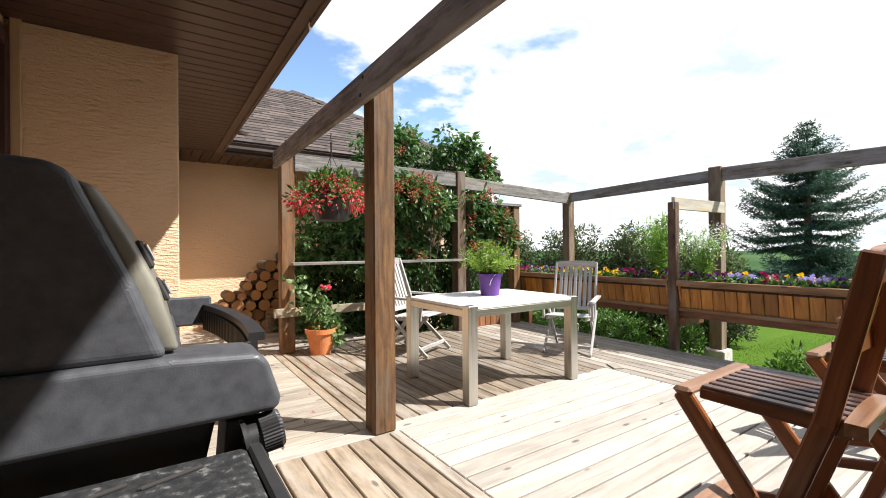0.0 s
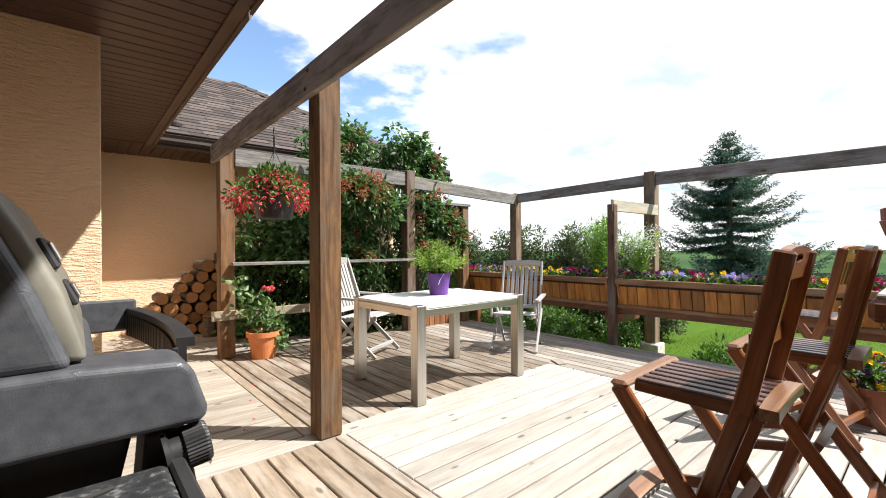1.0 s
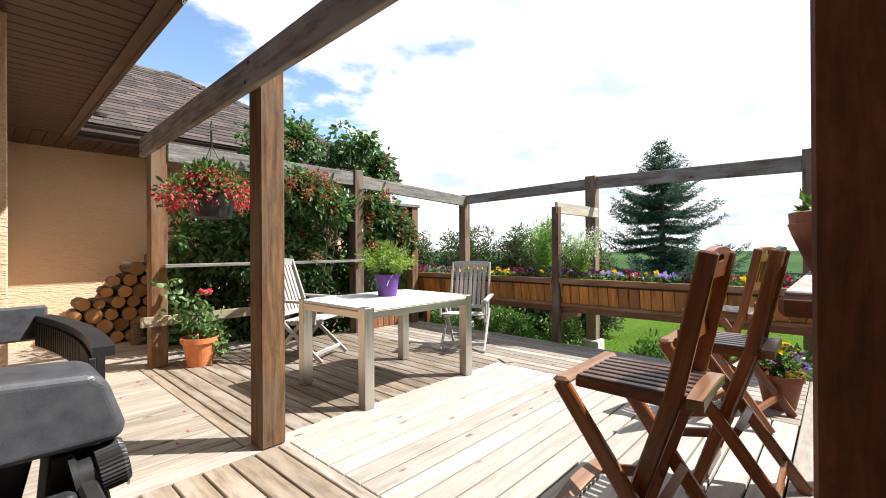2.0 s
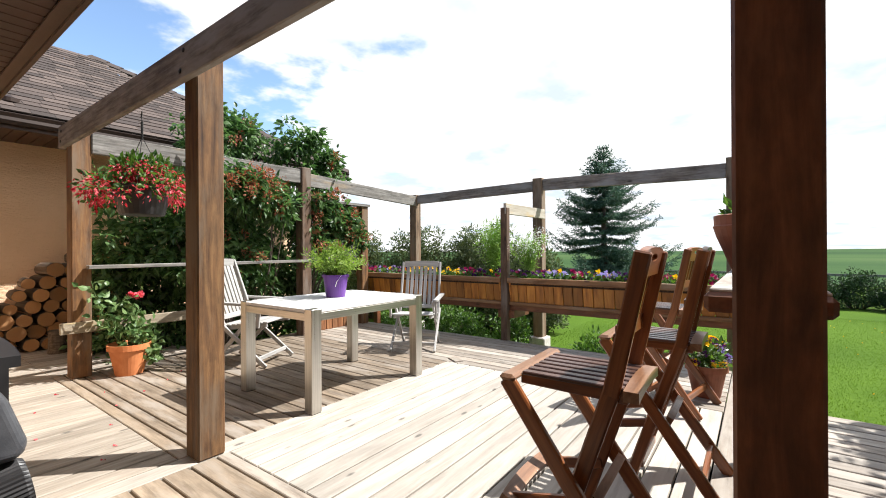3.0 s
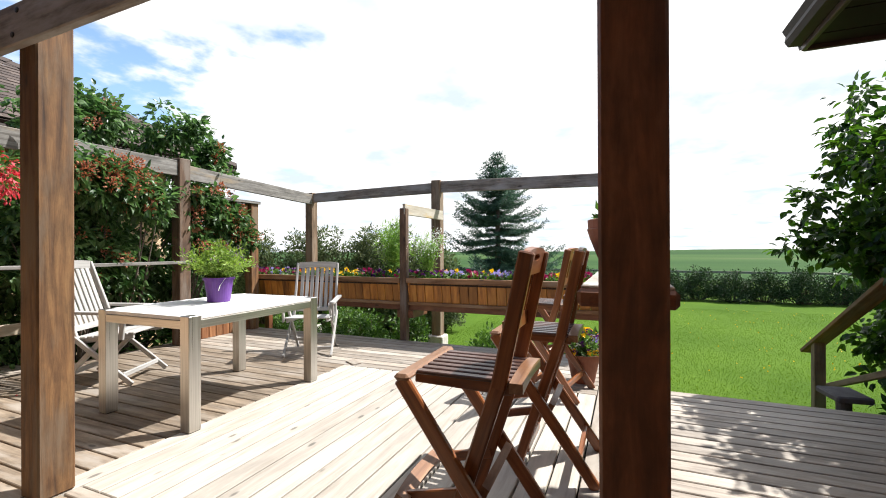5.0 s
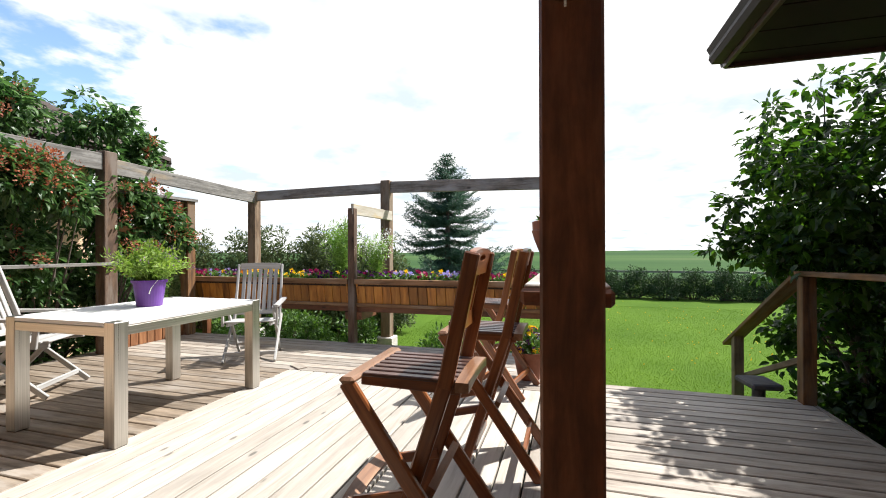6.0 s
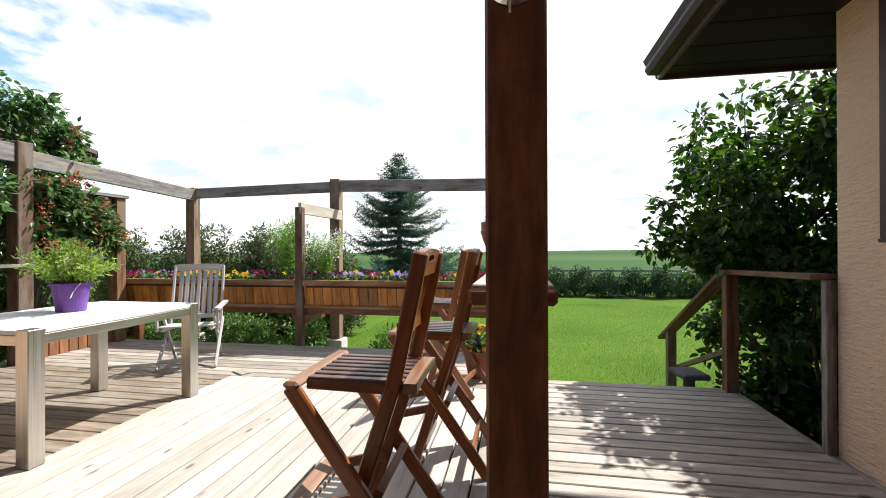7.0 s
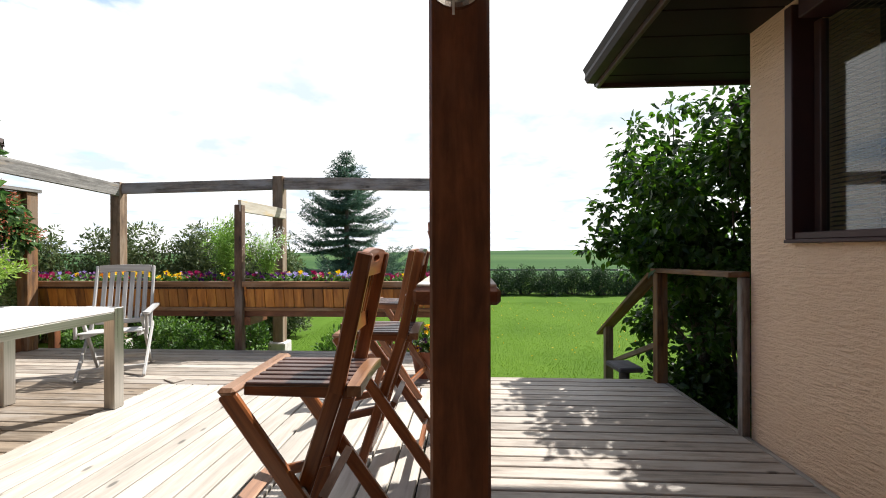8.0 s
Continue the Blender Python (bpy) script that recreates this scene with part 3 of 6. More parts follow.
def window_south():
    w = thing("window_1", ((WX0 + WX1) / 2, RIGHT_Y, WZ0), 0, "brown-framed window with glass and lowered slat blind", "window", kind="structure")
    hw, ht = (WX1 - WX0) / 2, WZ1 - WZ0
    fm = M["fascia_red"]
    fr = thing("window_frame"); fr.parent = w
    for nm, a, b in (("jamb", (-hw + 0.028, -0.04, 0), (-hw + 0.028, -0.04, ht)), ("jamb", (hw - 0.028, -0.04, 0), (hw - 0.028, -0.04, ht))):
        lumber(nm, fr, a, b, 0.055, 0.16, fm, up=(0, 1, 0))
    lumber("head", fr, (-hw + 0.1, -0.04, ht - 0.05), (hw - 0.1, -0.04, ht - 0.05), 0.16, 0.10, fm)
    lumber("bottom_rail", fr, (-hw + 0.056, -0.045, 0.018), (hw - 0.056, -0.045, 0.018), 0.15, 0.036, fm)
    lumber("inner_jamb", fr, (hw - 0.078, -0.095, 0.037), (hw - 0.078, -0.095, ht - 0.1), 0.044, 0.05, M["fascia"], up=(0, 1, 0))
    lumber("mullion", fr, (-0.2, -0.09, 0.08), (-0.2, -0.09, ht - 0.1), 0.07, 0.07, M["fascia"], up=(0, 1, 0))
    lumber("window_sill", w, (-hw - 0.01, 0.018, -0.010), (hw + 0.01, 0.018, -0.010), 0.045, 0.02, fm, "brown projecting sill")
    part("pane", box(2 * hw - 0.115, 0.006, ht - 0.14, 0), M["glass"], w, "reflecting window pane", pose(0, -0.10, ht / 2 - 0.03)).visible_shadow = False
    blind = thing("blind"); blind.parent = w
    for i in range(48):
        lumber("slat", blind, (-hw + 0.06, -0.16, 0.045 + i * 0.0245), (hw - 0.06, -0.16, 0.045 + i * 0.0245), 0.022, 0.0016, M["blind"], up=(0, 0.5, 1), bevel=0)
    # dark sheet added behind the blind in place of the room's dimness
    part("room_dark_sheet", box(2 * hw + 0.3, 0.02, ht + 0.6), M["dark"], w, "dark sheet standing in for the unlit room", pose(0, -0.55, ht / 2))


M["fascia_red"] = mottled("oxblood_metal_frame", [(0.3, (0.034, 0.010, 0.009)), (0.7, (0.050, 0.016, 0.013))], 3, 0.55, 0.03)
M["blind"] = mottled("brown_blind", [(0.3, (0.16, 0.10, 0.07)), (0.7, (0.22, 0.14, 0.10))], 4, 0.6, 0.0)
window_south()


def door_trim():
    d = thing("door_1", (LEFT_X - 0.05, 2.2, 0), 0, "dark brown patio door with trim beside the stucco block", "door", kind="structure")
    lumber("jamb", d, (0.04, 1.14, 0), (0.04, 1.14, 2.4), 0.08, 0.1, M["fascia_red"], up=(0, 1, 0))
    lumber("jamb", d, (0.04, -0.9, 0), (0.04, -0.9, 2.4), 0.08, 0.1, M["fascia_red"], up=(0, 1, 0))
    lumber("head", d, (0.04, -0.85, 2.36), (0.04, 1.09, 2.36), 0.08, 0.09, M["fascia_red"])
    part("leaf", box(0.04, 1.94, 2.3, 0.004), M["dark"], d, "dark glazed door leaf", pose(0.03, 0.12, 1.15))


door_trim()


def corner_bead():
    b = part("trim", box(0.05, 0.03, WALL_TOP, 0.005), M["stucco_trim"], None, "tan vertical trim strip on the stucco block", pose(-0.648, BLOCK_Y - 0.02, WALL_TOP / 2))
    tagged(b, category="trim", kind="structure")


M["stucco_trim"] = mottled("tan_trim", [(0.3, (0.46, 0.29, 0.16)), (0.7, (0.56, 0.37, 0.21))], 6, 0.7, 0.1)
corner_bead()


def soffit_boards(name, x0, x1, y0, y1, step, across, label, mat="soffit"):
    """Grooved soffit: joined boards with a gap between, running along x (across='y') or y."""
    bm = bmesh.new()
    lo, hi = (y0, y1) if across == "y" else (x0, x1)
    p = lo
    while p < hi - 0.01:
        q = min(p + step, hi)
        if across == "y":
            box(x1 - x0, q - p - 0.012, 0.014, 0.003, ((x0 + x1) / 2, (p + q) / 2, Z_SOFFIT + 0.007), bm)
        else:
            box(q - p - 0.012, y1 - y0, 0.014, 0.002, ((p + q) / 2, (y0 + y1) / 2, Z_SOFFIT + 0.007), bm)
        p = q
    box(x1 - x0, y1 - y0, 0.02, 0, ((x0 + x1) / 2, (y0 + y1) / 2, Z_SOFFIT + 0.03), bm)
    return tagged(part(name, bm, M[mat], None, label), category="soffit", kind="structure")


FX, FY, NY = 0.76, -1.115, 6.42          # outer lines of the three eaves
EX, NX = 3.63, 5.62                     # where the south and north wings' eaves end
soffit_boards("ceiling_soffit_west", LEFT_X - 0.2, FX - 0.02, FY, NY, 0.125, "y", "dark brown grooved metal soffit under the west eave")
soffit_boards("ceiling_soffit_south", FX - 0.02, EX - 0.02, -2.6, FY - 0.02, 0.30, "x", "brown soffit panels under the south eave, shade put into their colour", "soffit_shaded")
soffit_boards("ceiling_soffit_north", LEFT_X, NX - 0.02, NY + 0.02, 7.8, 0.125, "x", "dark brown grooved soffit under the north eave")
soffit_boards("ceiling_soffit_return", 2.6, EX - 0.02, -9.0, -2.6, 0.30, "y", "brown soffit along the end wall, shade put into its colour", "soffit_shaded")


def eave(name, p0, p1, out, label):
    """Fascia board with a gutter hung on it. out: unit vector away from the house."""
    e = thing(name, p0, 0, label, "eave", kind="structure")
    d = Vector(p1) - Vector(p0)
    o = Vector(out)
    up = Vector((0, 0, 1))
    lumber("fascia", e, o * 0.0 + up * 0.06, d + up * 0.06, 0.028, 0.17, M["fascia"])
    ln = d.length
    prof = [(0.016, 0.01), (0.085, 0.015), (0.105, 0.05), (0.098, 0.085), (0.118, 0.125), (0.110, 0.132), (0.086, 0.092), (0.092, 0.052), (0.076, 0.026), (0.016, 0.024)]
    bm = bmesh.new()
    rows = []
    for s in (0.0, 1.0):
        rows.append([bm.verts.new(d * s + o * a + up * b) for a, b in prof])
    k = len(prof)
    for i in range(k):
        bm.faces.new((rows[0][i], rows[0][(i + 1) % k], rows[1][(i + 1) % k], rows[1][i]))
    bm.faces.new(rows[0][::-1]); bm.faces.new(rows[1])
    bmesh.ops.recalc_face_normals(bm, faces=bm.faces)
    part("gutter", bm, M["gutter"], e, "dark brown metal gutter")


M["gutter"] = mottled("gutter_metal", [(0.3, (0.026, 0.017, 0.014)), (0.7, (0.042, 0.028, 0.023))], 3, 0.5, 0.02)
M["gutter"].node_tree.nodes["Principled BSDF"].inputs["Specular IOR Level"].default_value = 0.2


def fascia_only(name, p0, p1, label):
    e = thing(name, p0, 0, label, "fascia", kind="structure")
    d = Vector(p1) - Vector(p0)
    lumber("board", e, (0, 0, 0.05), d + Vector((0, 0, 0.05)), 0.03, 0.16, M["fascia_pale"])


M["fascia_pale"] = mottled("brown_fascia_metal", [(0.3, (0.080, 0.047, 0.034)), (0.7, (0.115, 0.070, 0.051))], 3, 0.35, 0.02)
edge = part("trim_fascia_return", box(0.085, NY - FY, 0.014, 0.003), M["fascia_pale"], None, "flat brown metal band along the soffit's edge", pose(FX - 0.042, (NY + FY) / 2, Z_SOFFIT - 0.009))
tagged(edge, category="fascia", kind="structure")
fascia_only("trim_fascia_west", (FX, FY, Z_SOFFIT), (FX, NY - 0.02, Z_SOFFIT), "brown metal fascia along the west eave")
eave("trim_eave_south", (FX + 0.02, FY, Z_SOFFIT), (EX, FY, Z_SOFFIT), (0, 1, 0), "dark brown fascia and gutter of the south wing")
eave("trim_eave_south_end", (EX, FY, Z_SOFFIT), (EX, -9.0, Z_SOFFIT), (1, 0, 0), "dark brown fascia and gutter round the wing's end")
eave("trim_eave_step", (EX + 0.12, -2.78, Z_SOFFIT), (4.52, -2.78, Z_SOFFIT), (0, 1, 0), "dark brown fascia and gutter of the house's further step")
eave("trim_eave_step_end", (4.52, -2.78, Z_SOFFIT), (4.52, -9.0, Z_SOFFIT), (1, 0, 0), "dark brown fascia and gutter round the further step")
soffit_boards("ceiling_soffit_step", EX, 4.50, -9.0, -2.80, 0.30, "y", "brown soffit panels of the further step, shade put into their colour", "soffit_shaded")
wall("wall_south_step", 2.84, 3.70, -9.0, -3.55, GROUND, WALL_TOP, "peach stucco wall of the further step behind the bush")
eave("trim_eave_north", (FX + 0.02, NY, Z_SOFFIT), (NX, NY, Z_SOFFIT), (0, -1, 0), "dark brown fascia and gutter of the north wing")


def roof_plane(name, corner, along_v, up_v, length, rows, clip, label):
    """Courses of shingle tabs, each lapped over the one below. clip(u, s): whether a tab is kept."""
    a, u = Vector(along_v).normalized(), Vector(up_v).normalized()
    nrm = a.cross(u).normalized()
    if nrm.z < 0:
        nrm = -nrm
    verts, faces = [], []
    pick = random.Random(3)
    for r in range(rows):
        s, p = r * 0.14, -pick.uniform(0, 0.3)
        while p < length:
            w = pick.uniform(0.14, 0.36)
            if clip(p + w / 2, s):
                q = min(p + w - 0.004, length)
                lift = pick.uniform(0.010, 0.016)
                k = len(verts)
                for pp, ss, hh in ((p, s, lift), (q, s, lift), (q, s + 0.20, 0.001), (p, s + 0.20, 0.001), (p, s, 0.0), (q, s, 0.0)):
                    verts.append(tuple(Vector(corner) + a * pp + u * ss + nrm * hh))
                faces += [(k, k + 1, k + 2, k + 3), (k + 4, k + 5, k + 1, k)]
            p += w
    me = bpy.data.meshes.new(name)
    me.from_pydata(verts, [], faces)
    me.materials.append(M["shingle"])
    return tagged(new(name, me), label, "roof", kind="stuff")


SL = 0.62                               # rise of the roofs per metre
RIDGE = 3.06                            # level run from eave to ridge of the far wing
RIDGE_ROWS = round(RIDGE * math.hypot(1, SL) / 0.14)
roof_plane("roof", (-4.0, NY - 0.09, Z_SOFFIT + 0.15), (1, 0, 0), (0, 1, SL), NX + 4.1, RIDGE_ROWS,
           lambda p, s: p - 4.0 < NX - 0.16 - s / math.hypot(1, SL), "brown asphalt shingle roof of the far wing")
roof_plane("roof", (FX, NY + 2.0, Z_SOFFIT + 0.15), (0, -1, 0), (-1, 0, SL), 12.0, 12, lambda p, s: True, "brown asphalt shingle roof of the west wing")
roof_plane("roof", (NX + 0.08, NY, Z_SOFFIT + 0.15), (0, 1, 0), (-1, 0, SL), 6.2, RIDGE_ROWS, lambda p, s: s / math.hypot(1, SL) + 0.16 < p < 6.2 - s / math.hypot(1, SL), "brown asphalt shingle hip end of the far wing")

roof_plane("roof", (-4.0, FY - 0.05, Z_SOFFIT + 0.12), (1, 0, 0), (0, -1, SL), EX + 4.0, 24, lambda p, s: p - 4.0 < EX - s / math.hypot(1, SL), "brown asphalt shingle roof of the south wing")
roof_plane("roof", (EX - 0.06, FY - 0.05, Z_SOFFIT + 0.12), (0, -1, 0), (-1, 0, SL), 8.0, 24, lambda p, s: p > s / math.hypot(1, SL) - 0.05, "brown asphalt shingle hip end of the south wing")


roof_plane("roof", (EX - 1.0, -2.84, Z_SOFFIT + 0.12), (1, 0, 0), (0, -1, SL), 1.95, 20, lambda p, s: True, "brown asphalt shingle roof of the further step")


def hip_caps(name, p0, p1, n):
    """Bent cap shingles lapped up a hip."""
    h = thing(name, p0, 0, "brown shingle caps along the roof hip", "roof", kind="structure")
    d = (Vector(p1) - Vector(p0)) / n
    side = Vector((0, 0, 1)).cross(d).normalized()
    for i in range(n):
        bm = bmesh.new()
        a, b = d * i, d * (i + 1.35)
        vs = [[bm.verts.new(q + side * k * 0.15 + Vector((0, 0, z + l))) for k, z in ((-1, -0.055), (0, 0.03), (1, -0.055))] for q, l in ((a, 0.02), (b, 0.0))]
        for k in range(2):
            bm.faces.new((vs[0][k], vs[0][k + 1], vs[1][k + 1], vs[1][k]))
        part("cap", bm, M["shingle"], h)


hip_caps("roof_hip", (NX + 0.05, NY - 0.05, Z_SOFFIT + 0.17), (NX - RIDGE, NY + RIDGE, Z_SOFFIT + 0.17 + (RIDGE + 0.05) * SL), 20)
hip_caps("roof_ridge", (-4.0, NY + RIDGE, Z_SOFFIT + 0.15 + RIDGE * SL), (NX - RIDGE, NY + RIDGE, Z_SOFFIT + 0.15 + RIDGE * SL), 40)
for nm, pts in (("roof_deck", [(-4, NY + 0.1, 2.63), (NX - 0.1, NY + 0.1, 2.63), (NX - 3.1, NY + 3.0, 4.40), (-4, NY + 3.0, 4.40)]), ("roof_deck", [(-4, FY - 0.1, 2.63), (EX - 0.1, FY - 0.1, 2.63), (EX - 3.5, FY - 3.5, 4.75), (-4, FY - 3.5, 4.75)]),
                ("roof_deck", [(FX - 0.1, NY + 2, 2.63), (FX - 0.1, FY - 2, 2.63), (FX - 1.7, FY - 2, 3.65), (FX - 1.7, NY + 2, 3.65)])):
    bm = bmesh.new()
    bm.faces.new([bm.verts.new(p) for p in pts])
    r = bmesh.ops.extrude_face_region(bm, geom=list(bm.faces))
    bmesh.ops.translate(bm, verts=[v for v in r["geom"] if isinstance(v, bmesh.types.BMVert)], vec=(0, 0, -0.02))
    tagged(part(nm, bm, M["shingle"], None, "brown roof boards under the shingles"), category="roof", kind="structure")


def vent():
    v = thing("roof_vent", (1.03, NY + 0.20, Z_SOFFIT + 0.28), 0, "small dark metal roof vent above the gutter", "vent")
    part("cap", lathe([(0.05, -0.1), (0.05, 0.02), (0.085, 0.025), (0.085, 0.07), (0.02, 0.10)], 16), M["gutter"], v)


vent()

# ---- deck ----
deck = thing("floor_deck", (0, 0, 0), 0, "weathered wooden deck laid in panels of different direction", "deck", kind="structure")
BT = 0.034


def board_x(y0, y1, x0, x1, mat):
    lumber("plank", deck, (x0, (y0 + y1) / 2, -BT / 2), (x1, (y0 + y1) / 2, -BT / 2), y1 - y0 - 0.012, BT, mat, bevel=0.004)


def board_y(x0, x1, y0, y1, mat):
    lumber("plank", deck, ((x0 + x1) / 2, y0, -BT / 2), ((x0 + x1) / 2, y1, -BT / 2), x1 - x0 - 0.012, BT, mat, bevel=0.004)


def fill_x(x0, x1, y0, y1, step, mat):
    n = max(1, round((y1 - y0) / step))
    for i in range(n):
        board_x(y0 + (y1 - y0) * i / n, y0 + (y1 - y0) * (i + 1) / n, x0, x1, mat)


def fill_y(x0, x1, y0, y1, step, mat):
    n = max(1, round((x1 - x0) / step))
    for i in range(n):
        board_y(x0 + (x1 - x0) * i / n, x0 + (x1 - x0) * (i + 1) / n, y0, y1, mat)


DECK_FAR, DECK_END, DECK_S = 4.95, 4.02, -1.76
fill_y(1.28, 3.68, 2.62, 5.28, 0.14, M["deck_tan_shaded"])              # under the table
board_y(1.19, 1.28, 2.62, 5.28, M["deck_tan_shaded"])
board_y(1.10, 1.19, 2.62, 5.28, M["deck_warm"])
board_x(2.48, 2.62, -0.6, 3.68, M["deck"])                   # long border board
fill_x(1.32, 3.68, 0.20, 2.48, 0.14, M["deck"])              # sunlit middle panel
board_y(1.24, 1.32, 0.06, 2.48, M["deck_grey"])
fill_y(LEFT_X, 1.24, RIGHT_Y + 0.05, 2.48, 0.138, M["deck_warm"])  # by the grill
fill_x(LEFT_X + 0.8, 1.10, 2.62, 7.33, 0.14, M["deck_pale"])      # towards the firewood
fill_x(1.10, 2.40, 5.28, 7.33, 0.14, M["deck_grey"])
fill_y(3.68, DECK_FAR, 0.20, 5.28, 0.127, M["deck_grey"])    # far strip
board_x(0.06, 0.20, 1.32, DECK_FAR, M["deck_grey"])
fill_y(1.24, DECK_END, DECK_S, 0.06, 0.1165, M["deck_grey"])  # towards the lawn
board_x(DECK_S - 0.045, DECK_S, 1.24, DECK_END, M["deck_grey"])
for p0, p1 in (((DECK_FAR + 0.02, 0.06, -0.13), (DECK_FAR + 0.02, 5.28, -0.13)), ((DECK_END + 0.02, DECK_S, -0.13), (DECK_END + 0.02, 0.06, -0.13)), ((DECK_END, 0.04, -0.13), (DECK_FAR, 0.04, -0.13)), ((2.84, DECK_S - 0.06, -0.13), (DECK_END, DECK_S - 0.06, -0.13))):
    lumber("rim_joist", deck, p0, p1, 0.036, 0.19, M["deck_grey"])
# dark sheets stand in for the shade below the deck's board gaps
part("under_deck_sheet", box(5.3, 5.0, 0.02), M["dark"], deck, "dark sheet standing in for the shade under the boards", pose(2.2, 2.7, -0.30))
part("under_deck_sheet", box(4.4, 1.75, 0.02), M["dark"], deck, "dark sheet standing in for the shade under the boards", pose(1.75, -0.85, -0.30))
part("inset", box(0.17, 0.10, 0.012, 0.002), M["deck_grey"], deck, "small loose inset board", pose(3.77, 2.57, 0.007, 0, 0, 60))

# ---- pergola ----
def pergola_post(x, y, top, mat, label, size=0.15, base=0.0):
    p = thing("pergola_post", (x, y, base), 0, label, "post", "pergola posts")
    lumber("shaft", p, (0, 0, 0), (0, 0, top - base), size, size, mat, up=(0, 1, 0), bevel=0.008)
    return p


pergola_post(1.222, 2.555, 2.295, M["post_greyed"], "brown greyed cedar post carrying the long beam")
pergola_post(1.265, 5.10, 2.27, M["post"], "brown cedar post beside the hanging flower basket")
pergola_post(1.253, -0.035, 2.26, M["post_stained"], "dark red-brown stained post in the shade", 0.157)
pergola_post(3.69, 5.06, 2.30, M["post_weathered"], "dark brown weathered post among the lilac leaves")


def footed_post(x, y, top, label, mat):
    p = pergola_post(x, y, top, mat, label, 0.15, GROUND - 0.02)
    part("footing", box(0.25, 0.25, 0.42, 0.015), M["concrete"], p, "pale concrete footing block", pose(0, 0, 0.10))
    return p


footed_post(6.17, 5.125, 2.175, "brown cedar corner post behind the flower boxes", M["post_far"])
footed_post(6.17, 2.675, 2.235, "weathered cedar post on a concrete footing", M["post_far"])
footed_post(6.17, 0.22, 2.235, "cedar post at the end of the long rail", M["post_far"])
tall = thing("tall_post", (6.24, 0.145, GROUND), 0, "tall slim brown post behind the rail's end", "post")
lumber("shaft", tall, (0, 0, 0), (0, 0, 2.99 - GROUND), 0.10, 0.10, M["post"], up=(0, 1, 0))


def pergola_beam(p0, p1, w, h, mat, label, screws=()):
    b = thing("pergola_beam", p0, 0, label, "beam", "pergola beams")
    d = Vector(p1) - Vector(p0)
    timber = lumber("timber", b, (0, 0, 0), d, w, h, mat, bevel=0.006)
    for along_y, dz in screws:
        m = Matrix.Translation((-w / 2 - 0.001, along_y, d.z * along_y / d.y + dz)) @ Matrix.Rotation(radians(-90), 4, "Y")
        under(part("bolt", lathe([(0.013, 0), (0.013, 0.004), (0.007, 0.006)], 12), M["iron"], b, "dark bolt head", m), timber)
    return b


pergola_beam((1.123, -0.9, 2.259), (1.123, 5.02, 2.179), 0.042, 0.192, M["rail"], "long grey weathered beam resting on the posts", ((3.43, 0.055), (3.47, -0.05), (5.82, 0.04), (5.84, -0.045)))
pergola_beam((1.34, 5.03, 2.176), (3.615, 5.03, 2.173), 0.045, 0.19, M["rail_pale"], "silver-grey weathered rail between the posts")
pergola_beam((3.765, 5.03, 2.139), (6.095, 5.07, 2.055), 0.045, 0.18, M["rail_pale"], "silver-grey rail running to the corner post")
pergola_beam((6.15, 5.05, 2.082), (6.15, 2.75, 2.119), 0.045, 0.16, M["rail"], "grey-brown rail above the flower boxes")
pergola_beam((6.15, 2.60, 2.130), (6.15, 0.295, 2.085), 0.045, 0.175, M["rail"], "grey-brown knotty rail in front of the spruce")


def guard_rail(z, h, w, x0, x1, y, mat, label):
    r = thing("guard_rail", (x0, y, z), 0, label, "rail", "low rails")
    lumber("timber", r, (0, 0, 0), (x1 - x0, 0, 0), w, h, mat)


guard_rail(1.02, 0.035, 0.09, 1.29, 3.72, 4.965, M["rail_pale"], "thin silvered flat rail between the posts")
guard_rail(0.47, 0.10, 0.038, 1.10, 3.66, 5.00, M["rail_low"], "pale weathered lower rail crossing the post")

# stub post with its short rail
stub = thing("short_post", (4.975, 2.62, -0.02), 0, "weathered dark short post between the flower boxes", "post")
lumber("shaft", stub, (0, 0, 0), (0, 0, 1.72), 0.09, 0.09, M["post_weathered"], up=(0, 1, 0), bevel=0.006)
sr = thing("short_rail", (4.93, 2.60, 1.685), 0, "pale lichen-stained rail from short post to pergola post", "rail")
lumber("timber", sr, (0, 0, 0), (1.19, -0.02, 0), 0.04, 0.14, M["rail_lichen"])

